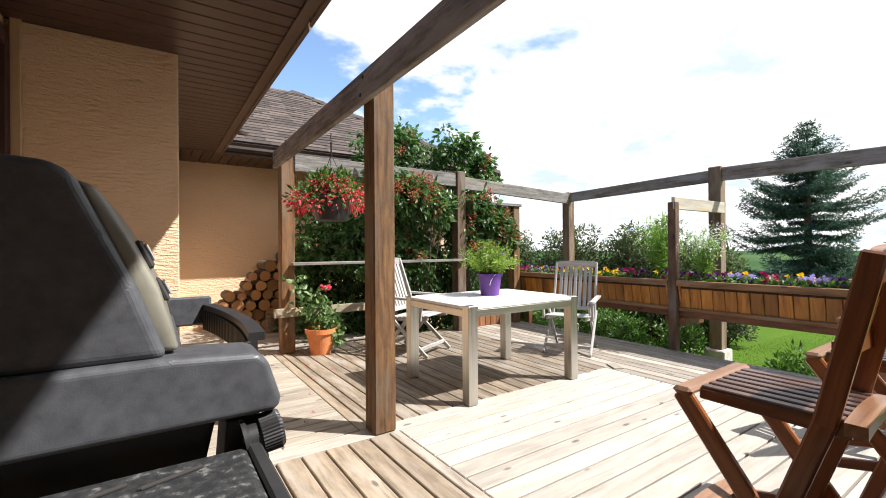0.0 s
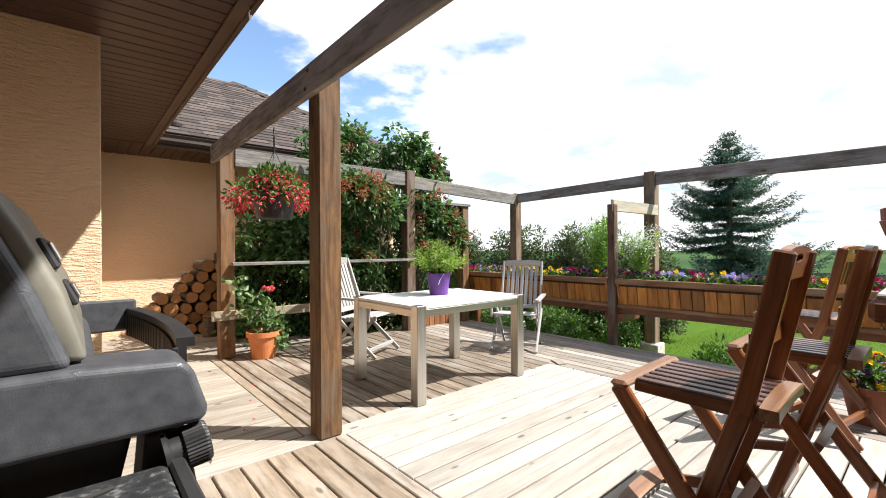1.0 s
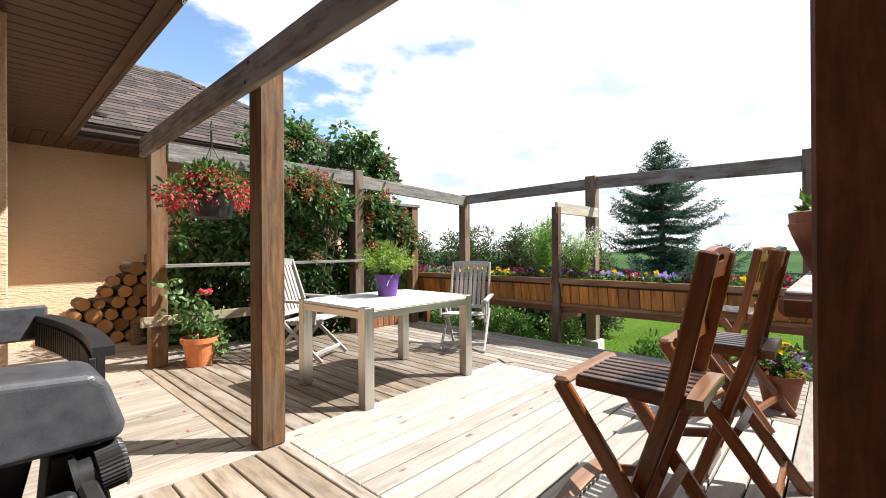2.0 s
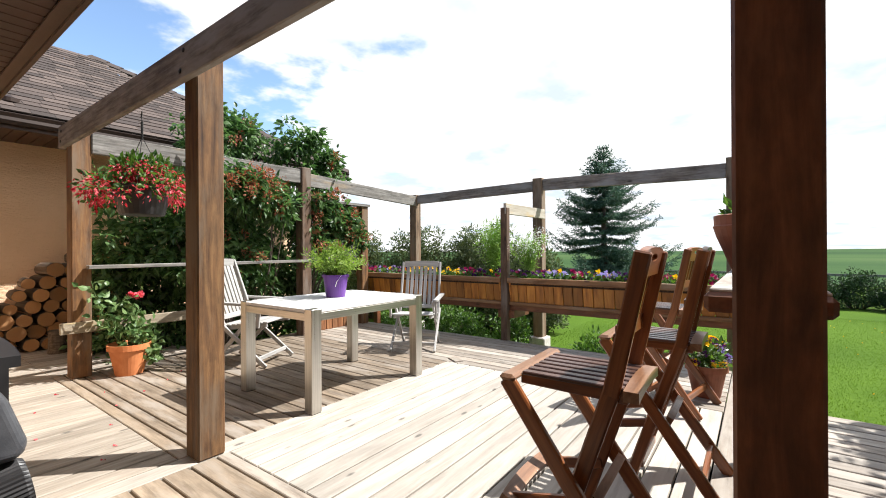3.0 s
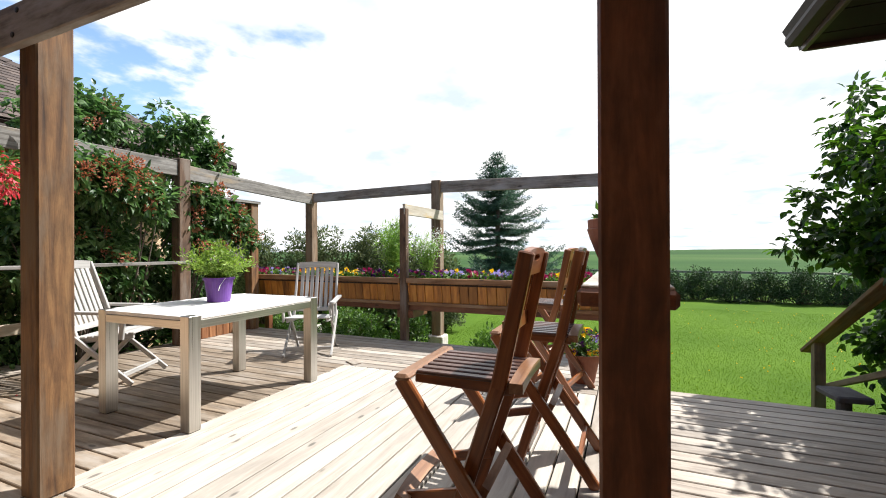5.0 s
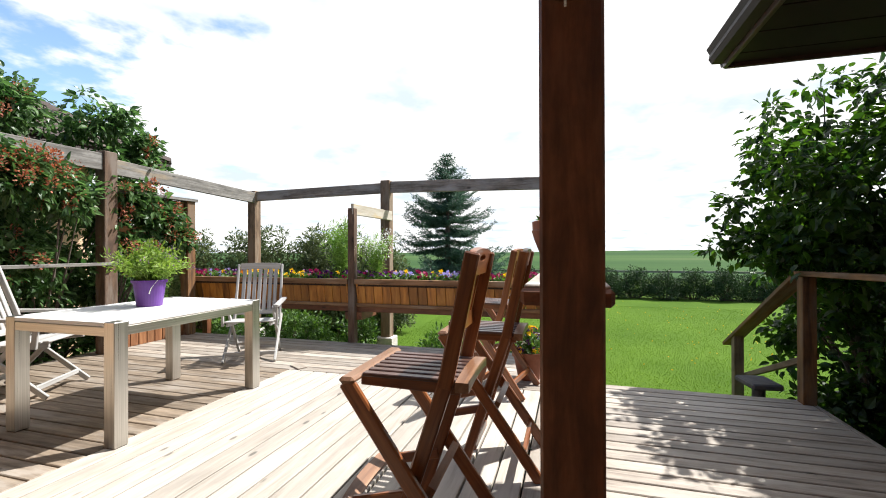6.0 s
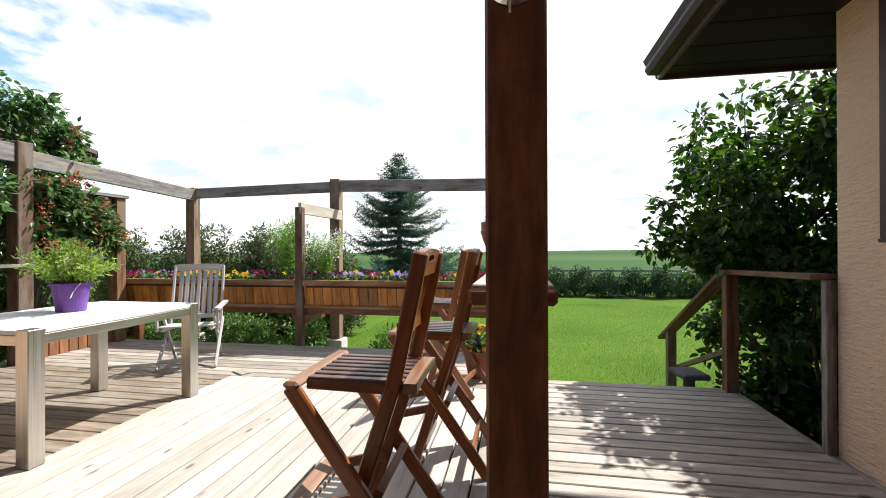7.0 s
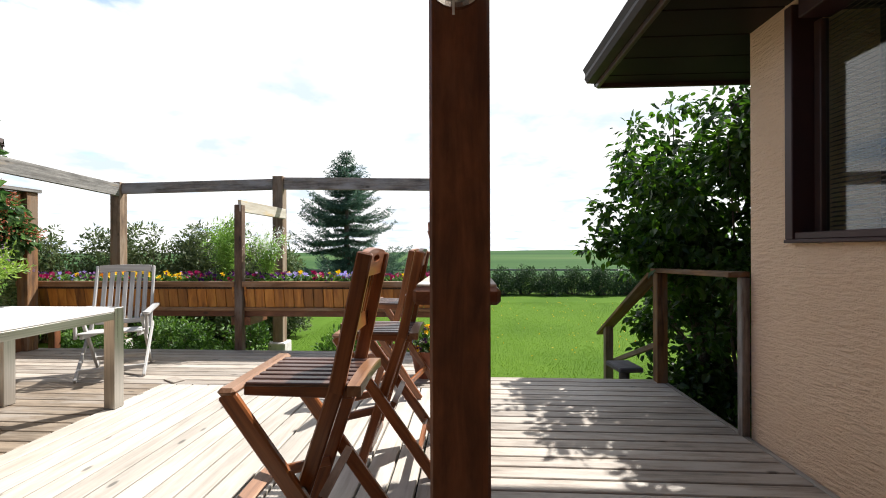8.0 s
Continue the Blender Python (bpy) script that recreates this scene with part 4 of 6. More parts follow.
# ---- planters on the deck's far edge ----
def flower_box(y0, y1, label):
    """Trough with sloped board front, rim and a beam below."""
    ln = y1 - y0
    f = thing("flower_box", (5.0, y0, 0.30), 0, label, "planter", "hanging flower boxes")
    n = round(ln / 0.118)
    slope = Matrix.Rotation(radians(-9), 4, "Y")
    for i in range(n):
        yc = (i + 0.5) * ln / n
        part("front_board", box(0.29, ln / n - 0.007, 0.02, 0.003), M["planter"], f, "", Matrix.Translation((-0.012, yc, 0.320)) @ slope @ Matrix.Rotation(radians(-90), 4, "Y"))
    lumber("rim", f, (-0.050, -0.01, 0.470), (-0.050, ln + 0.01, 0.470), 0.055, 0.065, M["planter_trim"], "brown top rim")
    lumber("rim", f, (0.37, -0.01, 0.475), (0.37, ln + 0.01, 0.475), 0.04, 0.06, M["planter_trim"])
    lumber("lower_rail", f, (0.004, -0.01, 0.172), (0.004, ln + 0.01, 0.172), 0.06, 0.040, M["planter_trim"], "thin ledge below the boards")
    lumber("beam", f, (0.04, -0.02, 0.118), (0.04, ln + 0.02, 0.118), 0.06, 0.072, M["post_stained"], "dark supporting beam")
    for yy in (0.012, ln - 0.012):
        part("end_board", prism([(0.0, 0.16), (0.36, 0.16), (0.40, 0.47), (-0.06, 0.47)], 0.022), M["planter"], f, "", Matrix.Translation((0, yy - 0.011, 0)))
    part("back_board", box(0.02, ln, 0.31), M["planter"], f, "", pose(0.385, ln / 2, 0.315))
    part("soil", box(0.40, ln - 0.05, 0.04), M["soil"], f, "dark potting soil", pose(0.16, ln / 2, 0.43))
    for yy in (0.02, ln - 0.02):
        lumber("bracket", f, (-0.01, yy, 0.030), (0.42, yy, 0.030), 0.075, 0.10, M["post_stained"])
        if y0 + yy < 1 or y0 + yy > 5:
            lumber("bracket_post", f, (0.38, yy, -0.02), (0.38, yy, -0.76), 0.09, 0.09, M["post_stained"], up=(0, 1, 0))
    return f


flower_box(2.68, 5.36, "orange-brown stained plank flower box full of pansies")
flower_box(0.10, 2.56, "orange-brown stained plank flower box with pansies")


PANSY = {}


def pansy(parent, colour, at, face, r):
    """One five-petalled flower; flowers of a colour share a mesh."""
    if colour not in PANSY:
        dd = [(math.cos(2 * math.pi * j / 5), math.sin(2 * math.pi * j / 5), 0.25) for j in range(5)]
        PANSY[colour] = leaves_mesh("pansy", [(0, 0, 0)] * 5, dd, 0.028, 0.032, M["pansy_" + colour], fold=0.1)
    m = face.normalized().to_track_quat("Z", "Y").to_matrix().to_4x4()
    m = Matrix.Translation(at) @ m @ Matrix.Scale(float(r.uniform(0.8, 1.25)), 4)
    return part("pansy", PANSY[colour], None, parent, "", m)


def pansy_bed(x0, x1, y0, y1, z, n, seed, label, leaf_n=900):
    """Low bed of leaves with small five-petalled flowers, joined by colour."""
    r = np.random.default_rng(seed)
    bed = thing("pansy_bed", ((x0 + x1) / 2, y0, z), 0, label, "flowers")
    c = np.stack([r.uniform(x0, x1, leaf_n) - (x0 + x1) / 2, r.uniform(0, y1 - y0, leaf_n), r.uniform(-0.03, 0.07, leaf_n)], 1)
    d = r.normal(size=(leaf_n, 3)) + (0, 0, 0.6)
    part("foliage", leaves_mesh("foliage", c, d, 0.06, 0.035, M["low_leaf"], pick=r), None, bed)
    # colours come in drifts
    cols = ["yellow", "purple_dark", "wine", "mauve", "white", "orange"]
    groups = {k: [] for k in cols}
    p, drift = 0.0, "wine"
    order = []
    while p < y1 - y0:
        w = r.uniform(0.10, 0.30)
        order.append((p, p + w, r.choice(cols, p=[0.28, 0.26, 0.33, 0.06, 0.02, 0.05])))
        p += w
    for a, b, k in order:
        for _ in range(max(2, int(n * (b - a) / (y1 - y0)))):
            kk = k if r.uniform() < 0.75 else r.choice(cols[:3])
            groups[kk].append((r.uniform(x0, x1) - (x0 + x1) / 2, r.uniform(a, b), r.uniform(0.04, 0.125)))
    for k, pts in groups.items():
        for q in pts:
            pansy(bed, k, q, Vector(r.normal(size=3) * 0.5 + (-0.6, -0.4, 0.5)), r)
    return bed


pansy_bed(5.0, 5.35, 2.72, 5.32, 0.765, 200, 14, "mixed purple, yellow and wine pansies in the box", 1900)
pansy_bed(5.0, 5.35, 0.14, 2.52, 0.765, 205, 12, "wine, yellow and purple pansies in the box", 1800)


def feathery_plant(x, y, z, h, spread, n, seed, label, white=0):
    r = np.random.default_rng(seed)
    f = thing("feathery_plant", (x, y, z), 0, label, "plant")
    st = bmesh.new()
    cs, ds, ws = [], [], []
    for i in range(26):
        a, s = r.uniform(0, 2 * math.pi), r.uniform(0.1, 1.0) * spread
        tip = Vector((s * math.cos(a) * 0.75, s * math.sin(a), h * r.uniform(0.55, 1.0)))
        mid = tip * 0.5 + Vector((0, 0, 0.1 * h))
        tube([(0, 0, 0), mid, tip], [0.004, 0.003, 0.0015], 4, st)
        for _ in range(n // 26):
            u = r.uniform(0.25, 1.0)
            q = mid * (1 - u) * 2 * u + tip * u * u
            cs.append(q + Vector(r.normal(size=3) * 0.025)); ds.append(Vector(r.normal(size=3)) + Vector((0, 0, 0.8)))
        if white:
            ws.append(tip)
    tagged(part("stems", st, M["feather"], f), kind="stuff")
    part("foliage", leaves_mesh("foliage", cs, ds, 0.07, 0.010, M["feather"], pick=r), None, f)
    if white:
        c, d = clumps(ws, white, 0.06, r)
        tagged(part("flower_mass", leaves_mesh("flower_mass", c, d, 0.026, 0.010, M["white_bloom"], pick=r), None, f, "tiny white flowers"), kind="stuff")


feathery_plant(5.2, 2.93, 0.76, 0.80, 0.30, 1700, 21, "tall light-green feathery plant in the flower box")
feathery_plant(5.15, 2.38, 0.76, 0.66, 0.30, 650, 22, "airy plant with tiny white flowers in the box", 30)


# ---- fence panel at the deck's far corner ----
def fence_panel():
    f = thing("fence_panel", (3.78, 5.10, 0.0), 0, "brown stained board fence frame beside the lilac", "fence")
    lumber("post", f, (1.04, 0.0, 0), (1.04, 0.0, 1.86), 0.13, 0.13, M["post"], up=(0, 1, 0))
    lumber("top_rail", f, (0.0, -0.03, 1.87), (1.13, -0.03, 1.87), 0.12, 0.04, M["rail_pale"], "pale flat top board")
    lumber("upper_board", f, (0.0, 0.01, 1.76), (0.97, 0.01, 1.76), 0.03, 0.17, M["fence"])
    lumber("middle_rail", f, (0.0, 0.0, 1.42), (0.97, 0.0, 1.42), 0.04, 0.09, M["fence"])
    lumber("low_rail", f, (0.0, 0.0, 0.42), (0.97, 0.0, 0.42), 0.06, 0.05, M["rail_pale"])
    for i in range(9):
        lumber("board", f, (0.06 + i * 0.108, 0.02, 0.0), (0.06 + i * 0.108, 0.02, 0.40), 0.10, 0.022, M["fence"], up=(0, 1, 0))


fence_panel()


# ---- steel table ----
def steel_table():
    x0, x1, y0, y1, h, s = 1.93, 3.16, 2.53, 3.48, 0.745, 0.085
    t = thing("patio_table", ((x0 + x1) / 2, (y0 + y1) / 2, 0), 0, "square-legged brushed steel table with pale slab top", "table")
    hx, hy = (x1 - x0) / 2, (y1 - y0) / 2
    for sx in (-1, 1):
        for sy in (-1, 1):
            cx, cy = sx * (hx - s / 2), sy * (hy - s / 2)
            leg = lumber("leg", t, (cx, cy, 0.004), (cx, cy, h), s, s, M["steel"], up=(0, 1, 0), bevel=0.003)
            under(part("foot", box(s - 0.01, s - 0.01, 0.006), M["black_plastic"], t, "black plastic glide", pose(cx, cy, 0.003)), leg)
    for sy in (-1, 1):
        lumber("apron", t, (-hx + s, sy * (hy - 0.018), h - 0.058), (hx - s, sy * (hy - 0.018), h - 0.058), 0.03, 0.055, M["steel"], bevel=0.002)
    for sx in (-1, 1):
        lumber("apron", t, (sx * (hx - 0.018), -hy + s, h - 0.058), (sx * (hx - 0.018), hy - s, h - 0.058), 0.03, 0.055, M["steel"], bevel=0.002)
    bm = bmesh.new()
    k = s + 0.002
    out = [(-hx + k, -hy), (hx - k, -hy), (hx - k, -hy + k), (hx, -hy + k), (hx, hy - k), (hx - k, hy - k), (hx - k, hy), (-hx + k, hy), (-hx + k, hy - k), (-hx, hy - k), (-hx, -hy + k), (-hx + k, -hy + k)]
    part("tabletop", prism(out, 0.022, "z"), M["white_top"], t, "pale grey-white slab", pose(0, 0, h - 0.024))
    return t


steel_table()


def pot_mesh(r_top, r_base, h, rim, wall_t=0.012):
    k = rim
    return lathe([(r_base, 0), (r_top * 0.97, h - k), (r_top * 1.07, h - k), (r_top * 1.08, h), (r_top * 1.08 - wall_t, h), (r_top * 0.93 - wall_t, h - 0.05), (0.01, h - 0.05)], 32)


def purple_pot():
    p = thing("purple_planter", (2.60, 3.08, 0.745), 0, "purple pot of lime-green trailing herbs on the table", "flower pot")
    pot = part("pot", pot_mesh(0.112, 0.085, 0.20, 0.02), M["purple"], p, "glossy purple pot", smooth=False)
    tag = part("tag", tube([(-0.03, -0.115, 0.20), (-0.075, -0.105, 0.14), (-0.085, -0.098, 0.10)], [0.003] * 3, 5), M["opal"], p, "pale drooping stem over the pot")
    tag.parent = pot
    part("soil", lathe([(0.10, 0.15), (0.10, 0.165), (0.01, 0.17)], 24), M["soil"], p)
    r = np.random.default_rng(5)
    cs, ds, tips = [], [], []
    st = bmesh.new()
    for i in range(190):
        a, e = r.uniform(0, 2 * math.pi), r.uniform(0.1, 1.2)
        ln = r.uniform(0.20, 0.37)
        tip = Vector((math.cos(a) * math.sin(e), math.sin(a) * math.sin(e), math.cos(e) * 0.85)) * ln + Vector((0, 0, 0.19))
        b = Vector((math.cos(a) * 0.05, math.sin(a) * 0.05, 0.17))
        mid = (b + tip) / 2 + Vector((0, 0, 0.045))
        tube([b, mid, tip], [0.0022, 0.002, 0.001], 3, st)
        for u in np.linspace(0.3, 1, 12):
            q = b * (1 - u) ** 2 + mid * 2 * u * (1 - u) + tip * u * u
            cs.append(q + Vector(r.normal(size=3) * 0.008)); ds.append((tip - b).normalized() * 0.5 + Vector(r.normal(size=3)) * 0.8)
        if i < 34:
            tips.append(tip)
    tagged(part("stems", st, M["herb"], p), kind="stuff")
    part("foliage", leaves_mesh("foliage", cs, ds, 0.042, 0.013, M["herb"], pick=r), None, p, "lime-green narrow leaves")
    c, d = clumps(tips, 7, 0.014, r)
    tagged(part("flower_mass", leaves_mesh("flower_mass", c, d, 0.014, 0.009, M["dusk_bloom"], pick=r), None, p, "small dusky violet flower tips"), kind="stuff")


M["dusk_bloom"] = leafy("dusky_violet", (0.10, 0.05, 0.10), (0.24, 0.15, 0.24), 0.7, 0.2)
purple_pot()


# ---- weathered garden armchairs ----
def garden_chair(at, turn, label):
    """Folding high-back slatted armchair; it faces its own -y."""
    c = thing("garden_armchair", at, turn, label, "chair", "grey garden armchairs")
    g = M["chair_grey"]
    w = 0.25
    rear = lambda z: 0.20 + (z - 0.42) * 0.34
    for sx in (-1, 1):
        x = sx * w
        lumber("back_post", c, (x, rear(0.42) - 0.02, 0.40), (x, rear(1.06), 1.06), 0.045, 0.026, g, up=(1, 0, 0))
        lumber("leg", c, (x * 0.94, 0.33, 0.012), (x * 0.94, -0.20, 0.60), 0.042, 0.024, g, up=(1, 0, 0))
        lumber("leg", c, (x * 1.06, -0.28, 0.012), (x * 1.06, 0.24, 0.46), 0.042, 0.024, g, up=(1, 0, 0))
        lumber("arm", c, (x * 1.16, -0.30, 0.625), (x * 1.16, 0.30, 0.645), 0.058, 0.026, g)
        part("arm_end", lathe([(0.031, 0), (0.034, 0.006), (0.034, 0.024), (0.028, 0.03)], 16), g, c, "", pose(x * 1.16, -0.305, 0.612))
        lumber("arm_support", c, (x * 1.12, -0.20, 0.40), (x * 1.12, -0.22, 0.615), 0.04, 0.024, g, up=(1, 0, 0))
        lumber("seat_rail", c, (x * 0.88, -0.27, 0.425), (x * 0.88, 0.21, 0.385), 0.024, 0.045, g)
    for i in range(9):
        y = -0.26 + i * 0.056
        lumber("seat_slat", c, (-w, y, 0.452 - (y + 0.26) * 0.083), (w, y, 0.452 - (y + 0.26) * 0.083), 0.046, 0.016, g)
    for i in range(7):
        x = -0.18 + i * 0.06
        lumber("back_slat", c, (x, rear(0.47), 0.47), (x, rear(1.0), 1.0), 0.042, 0.014, g, up=(0, 1, 0.3))
    curved_lumber("top_rail", c, (-w + 0.02, rear(1.035), 1.035), (w - 0.02, rear(1.035), 1.035), 0.024, 0.075, g, 0.008)
    lumber("lower_rail", c, (-w + 0.02, rear(0.49), 0.49), (w - 0.02, rear(0.49), 0.49), 0.024, 0.05, g)
    lumber("stretcher", c, (-w * 0.94, 0.24, 0.115), (w * 0.94, 0.24, 0.115), 0.024, 0.04, g)
    lumber("stretcher", c, (-w * 1.06, -0.20, 0.09), (w * 1.06, -0.20, 0.09), 0.024, 0.04, g)
    return c


garden_chair((3.99, 3.29, 0), -61, "weathered grey wooden armchair facing the table").scale = (0.95, 0.95, 0.945)
garden_chair((2.52, 4.28, 0), 28, "weathered grey wooden armchair turned from the table")


# ---- bar counter and folding bar chairs ----
def bar_counter():
    b = thing("bar_counter", (1.40, -0.02, 0), 0, "thick weathered plank bar top on dark posts", "bar counter")
    lumber("top", b, (0, 0.0, 1.022), (1.65, 0.0, 1.022), 0.275, 0.055, M["post_stained"], "dark-edged thick plank", bevel=0.012)
    lumber("top_surface", b, (0.012, 0.0, 1.054), (1.638, 0.0, 1.054), 0.252, 0.012, M["bar"], "sun-bleached worn upper side", bevel=0.004)
    lumber("under_beam", b, (0.05, 0.0, 0.955), (1.60, 0.0, 0.955), 0.14, 0.09, M["post_stained"], "dark support beam")
    lumber("leg", b, (1.5, 0.0, 0.0), (1.5, 0.0, 0.91), 0.09, 0.09, M["post_stained"], up=(0, 1, 0))
    lumber("leg", b, (0.12, 0.0, 0.0), (0.12, 0.0, 0.91), 0.09, 0.09, M["post_stained"], up=(0, 1, 0))


bar_counter()


def urn():
    u = thing("clay_planter", (2.52, 0.02, 1.06), 0, "tall dark clay planter with green sprigs on the bar", "flower pot")
    part("pot", lathe([(0.075, 0), (0.085, 0.02), (0.14, 0.16), (0.155, 0.21), (0.150, 0.215), (0.152, 0.26), (0.138, 0.265), (0.13, 0.23), (0.01, 0.22)], 28), M["terracotta_dark"], u, "dark clay pot", smooth=False)
    r = np.random.default_rng(15)
    c, d = clumps([(0.03 * i, 0.05 * j, 0.27) for i in (-2, 0, 2) for j in (-1, 1)], 16, 0.035, r)
    part("foliage", leaves_mesh("foliage", c, d + (0, 0, 0.8), 0.06, 0.025, M["low_leaf"], pick=r), None, u, "fresh green sprigs")


urn()


def bar_chair(at, turn=0.0, first=None):
    """Folding teak bar chair; it faces its own +y, with its back legs at y = 0."""
    if first is not None:
        return copy_thing(first, pose(*at, 0, 0, turn))
    c = thing("bar_chair", at, turn, "reddish oiled teak folding bar chair with dark slats", "chair", "folding bar chairs")
    t = M["teak"]
    w, wb = 0.225, 0.166
    for sx in (-1, 1):
        x = sx * w
        # back post runs from the top down to the front foot; the seat leg crosses it
        xb = sx * wb
        lumber("back_post", c, (xb, 0.123, 1.16), (xb, 0.222, 0.70), 0.052, 0.025, t, up=(1, 0, 0), bevel=0.006)
        leg = lumber("front_leg", c, (xb, 0.214, 0.73), (xb, 0.455, 0.0), 0.052, 0.025, t, up=(1, 0, 0), bevel=0.006)
        lumber("rear_leg", c, (x * 0.96, 0.556, 0.718), (x * 0.96, 0.045, 0.0), 0.056, 0.026, t, up=(1, 0, 0), bevel=0.006)
        lumber("seat_rail", c, (x * 0.64, 0.17, 0.70), (x * 0.64, 0.53, 0.71), 0.022, 0.04, t, bevel=0.003)
        under(part("pivot", lathe([(0.012, 0), (0.012, 0.006), (0.004, 0.009)], 12), M["iron"], c, "steel pivot bolt", Matrix.Translation((xb + sx * 0.013, 0.325, 0.395)) @ Matrix.Rotation(radians(90 * sx), 4, "Y")), leg)
    for i in range(7):
        x = -0.150 + i * 0.050
        lumber("seat_slat", c, (x, 0.182, 0.728), (x, 0.520, 0.730), 0.033, 0.014, M["teak_dark"], bevel=0.003)
    lumber("front_rail", c, (-w - 0.012, 0.548, 0.724), (w + 0.012, 0.550, 0.724), 0.058, 0.026, M["teak_worn_glare"], "rounded front rail, paled for wear and sky glare", bevel=0.011)
    lumber("cross_bar", c, (-w * 0.62, 0.35, 0.708), (w * 0.62, 0.35, 0.708), 0.04, 0.02, t)
    curved_lumber("rear_rail", c, (-wb - 0.02, 0.157, 0.716), (wb + 0.005, 0.157, 0.716), 0.045, 0.034, M["teak_worn_glare"], 0.012, "sun-worn wavy rear rail")
    # top rail with a hand slot, shaped like an arch
    out = [(-wb, -0.05), (wb, -0.05), (wb, 0.03)] + [(wb * math.cos(a), 0.03 + 0.018 * math.sin(a)) for a in np.linspace(0.15, math.pi - 0.15, 12)] + [(-wb, 0.03)]
    slot = [(0.055 * math.cos(a), 0.012 + 0.014 * math.sin(a)) for a in np.linspace(0, 2 * math.pi, 16, endpoint=False)]
    bm = bmesh.new()
    for yy in (0.0, 0.022):
        vs = [bm.verts.new((a, yy, b)) for a, b in out]
        ws = [bm.verts.new((a, yy, b)) for a, b in slot]
        es = [bm.edges.new((l[i], l[(i + 1) % len(l)])) for l in (vs, ws) for i in range(len(l))]
        bmesh.ops.triangle_fill(bm, use_beauty=True, edges=es)
    bm.verts.ensure_lookup_table()
    k, q = len(out), len(slot)
    tot = k + q
    for base, cnt in ((0, k), (k, q)):
        for i in range(cnt):
            j = (i + 1) % cnt
            bm.faces.new((bm.verts[base + i], bm.verts[base + j], bm.verts[tot + base + j], bm.verts[tot + base + i]))
    bmesh.ops.recalc_face_normals(bm, faces=bm.faces)
    tilt = Matrix.Rotation(radians(12.2), 4, "X")
    part("top_rail", bm, t, c, "arched top rail with a hand slot", Matrix.Translation((0, 0.120, 1.125)) @ tilt)
    curved_lumber("middle_rail", c, (-wb, 0.194, 0.90), (wb, 0.194, 0.90), 0.024, 0.055, t, 0.006)
    for i in range(5):
        x = -0.108 + i * 0.054
        lumber("back_slat", c, (x, 0.190, 0.92), (x, 0.152, 1.09), 0.030, 0.012, t, up=(0, 1, 0.26), bevel=0.003)
    curved_lumber("footrest", c, (-w + 0.02, 0.565, 0.28), (w - 0.02, 0.565, 0.28), 0.03, 0.052, M["teak_worn_glare"], 0.014, "curved footrest bar", up=(0, 1, 0.5))
    for sx in (-1, 1):
        lumber("footrest_arm", c, (sx * w * 0.70, 0.33, 0.33), (sx * w * 0.70, 0.565, 0.273), 0.022, 0.04, t)
    curved_lumber("middle_board", c, (-wb - 0.012, 0.275, 0.345), (wb + 0.012, 0.275, 0.345), 0.03, 0.06, M["teak_worn_glare"], 0.02, "wavy cross board at the pivot", up=(0, -0.5, 1))
    lumber("stretcher", c, (-w * 0.9, 0.13, 0.12), (w * 0.9, 0.13, 0.12), 0.022, 0.045, t)
    lumber("stretcher", c, (-wb, 0.395, 0.12), (wb, 0.395, 0.12), 0.022, 0.045, t)
    return c


chair0 = bar_chair((1.612, 0.156, 0), 1.5)
bar_chair((2.475, 0.070, 0), 0.5, chair0)
bar_chair((3.61, 0.235, 0), -11, chair0)


# ---- pots on the deck ----
def flower_pot(at, r_top, h, mat, label, name="flower_pot"):
    p = thing(name, at, 0, label, "flower pot")
    part("pot", pot_mesh(r_top, r_top * 0.68, h, h * 0.18), mat, p, "clay pot with a rolled rim")
    part("soil", lathe([(r_top * 0.9, h - 0.06), (r_top * 0.9, h - 0.045), (0.01, h - 0.04)], 24), M["soil"], p)
    return p


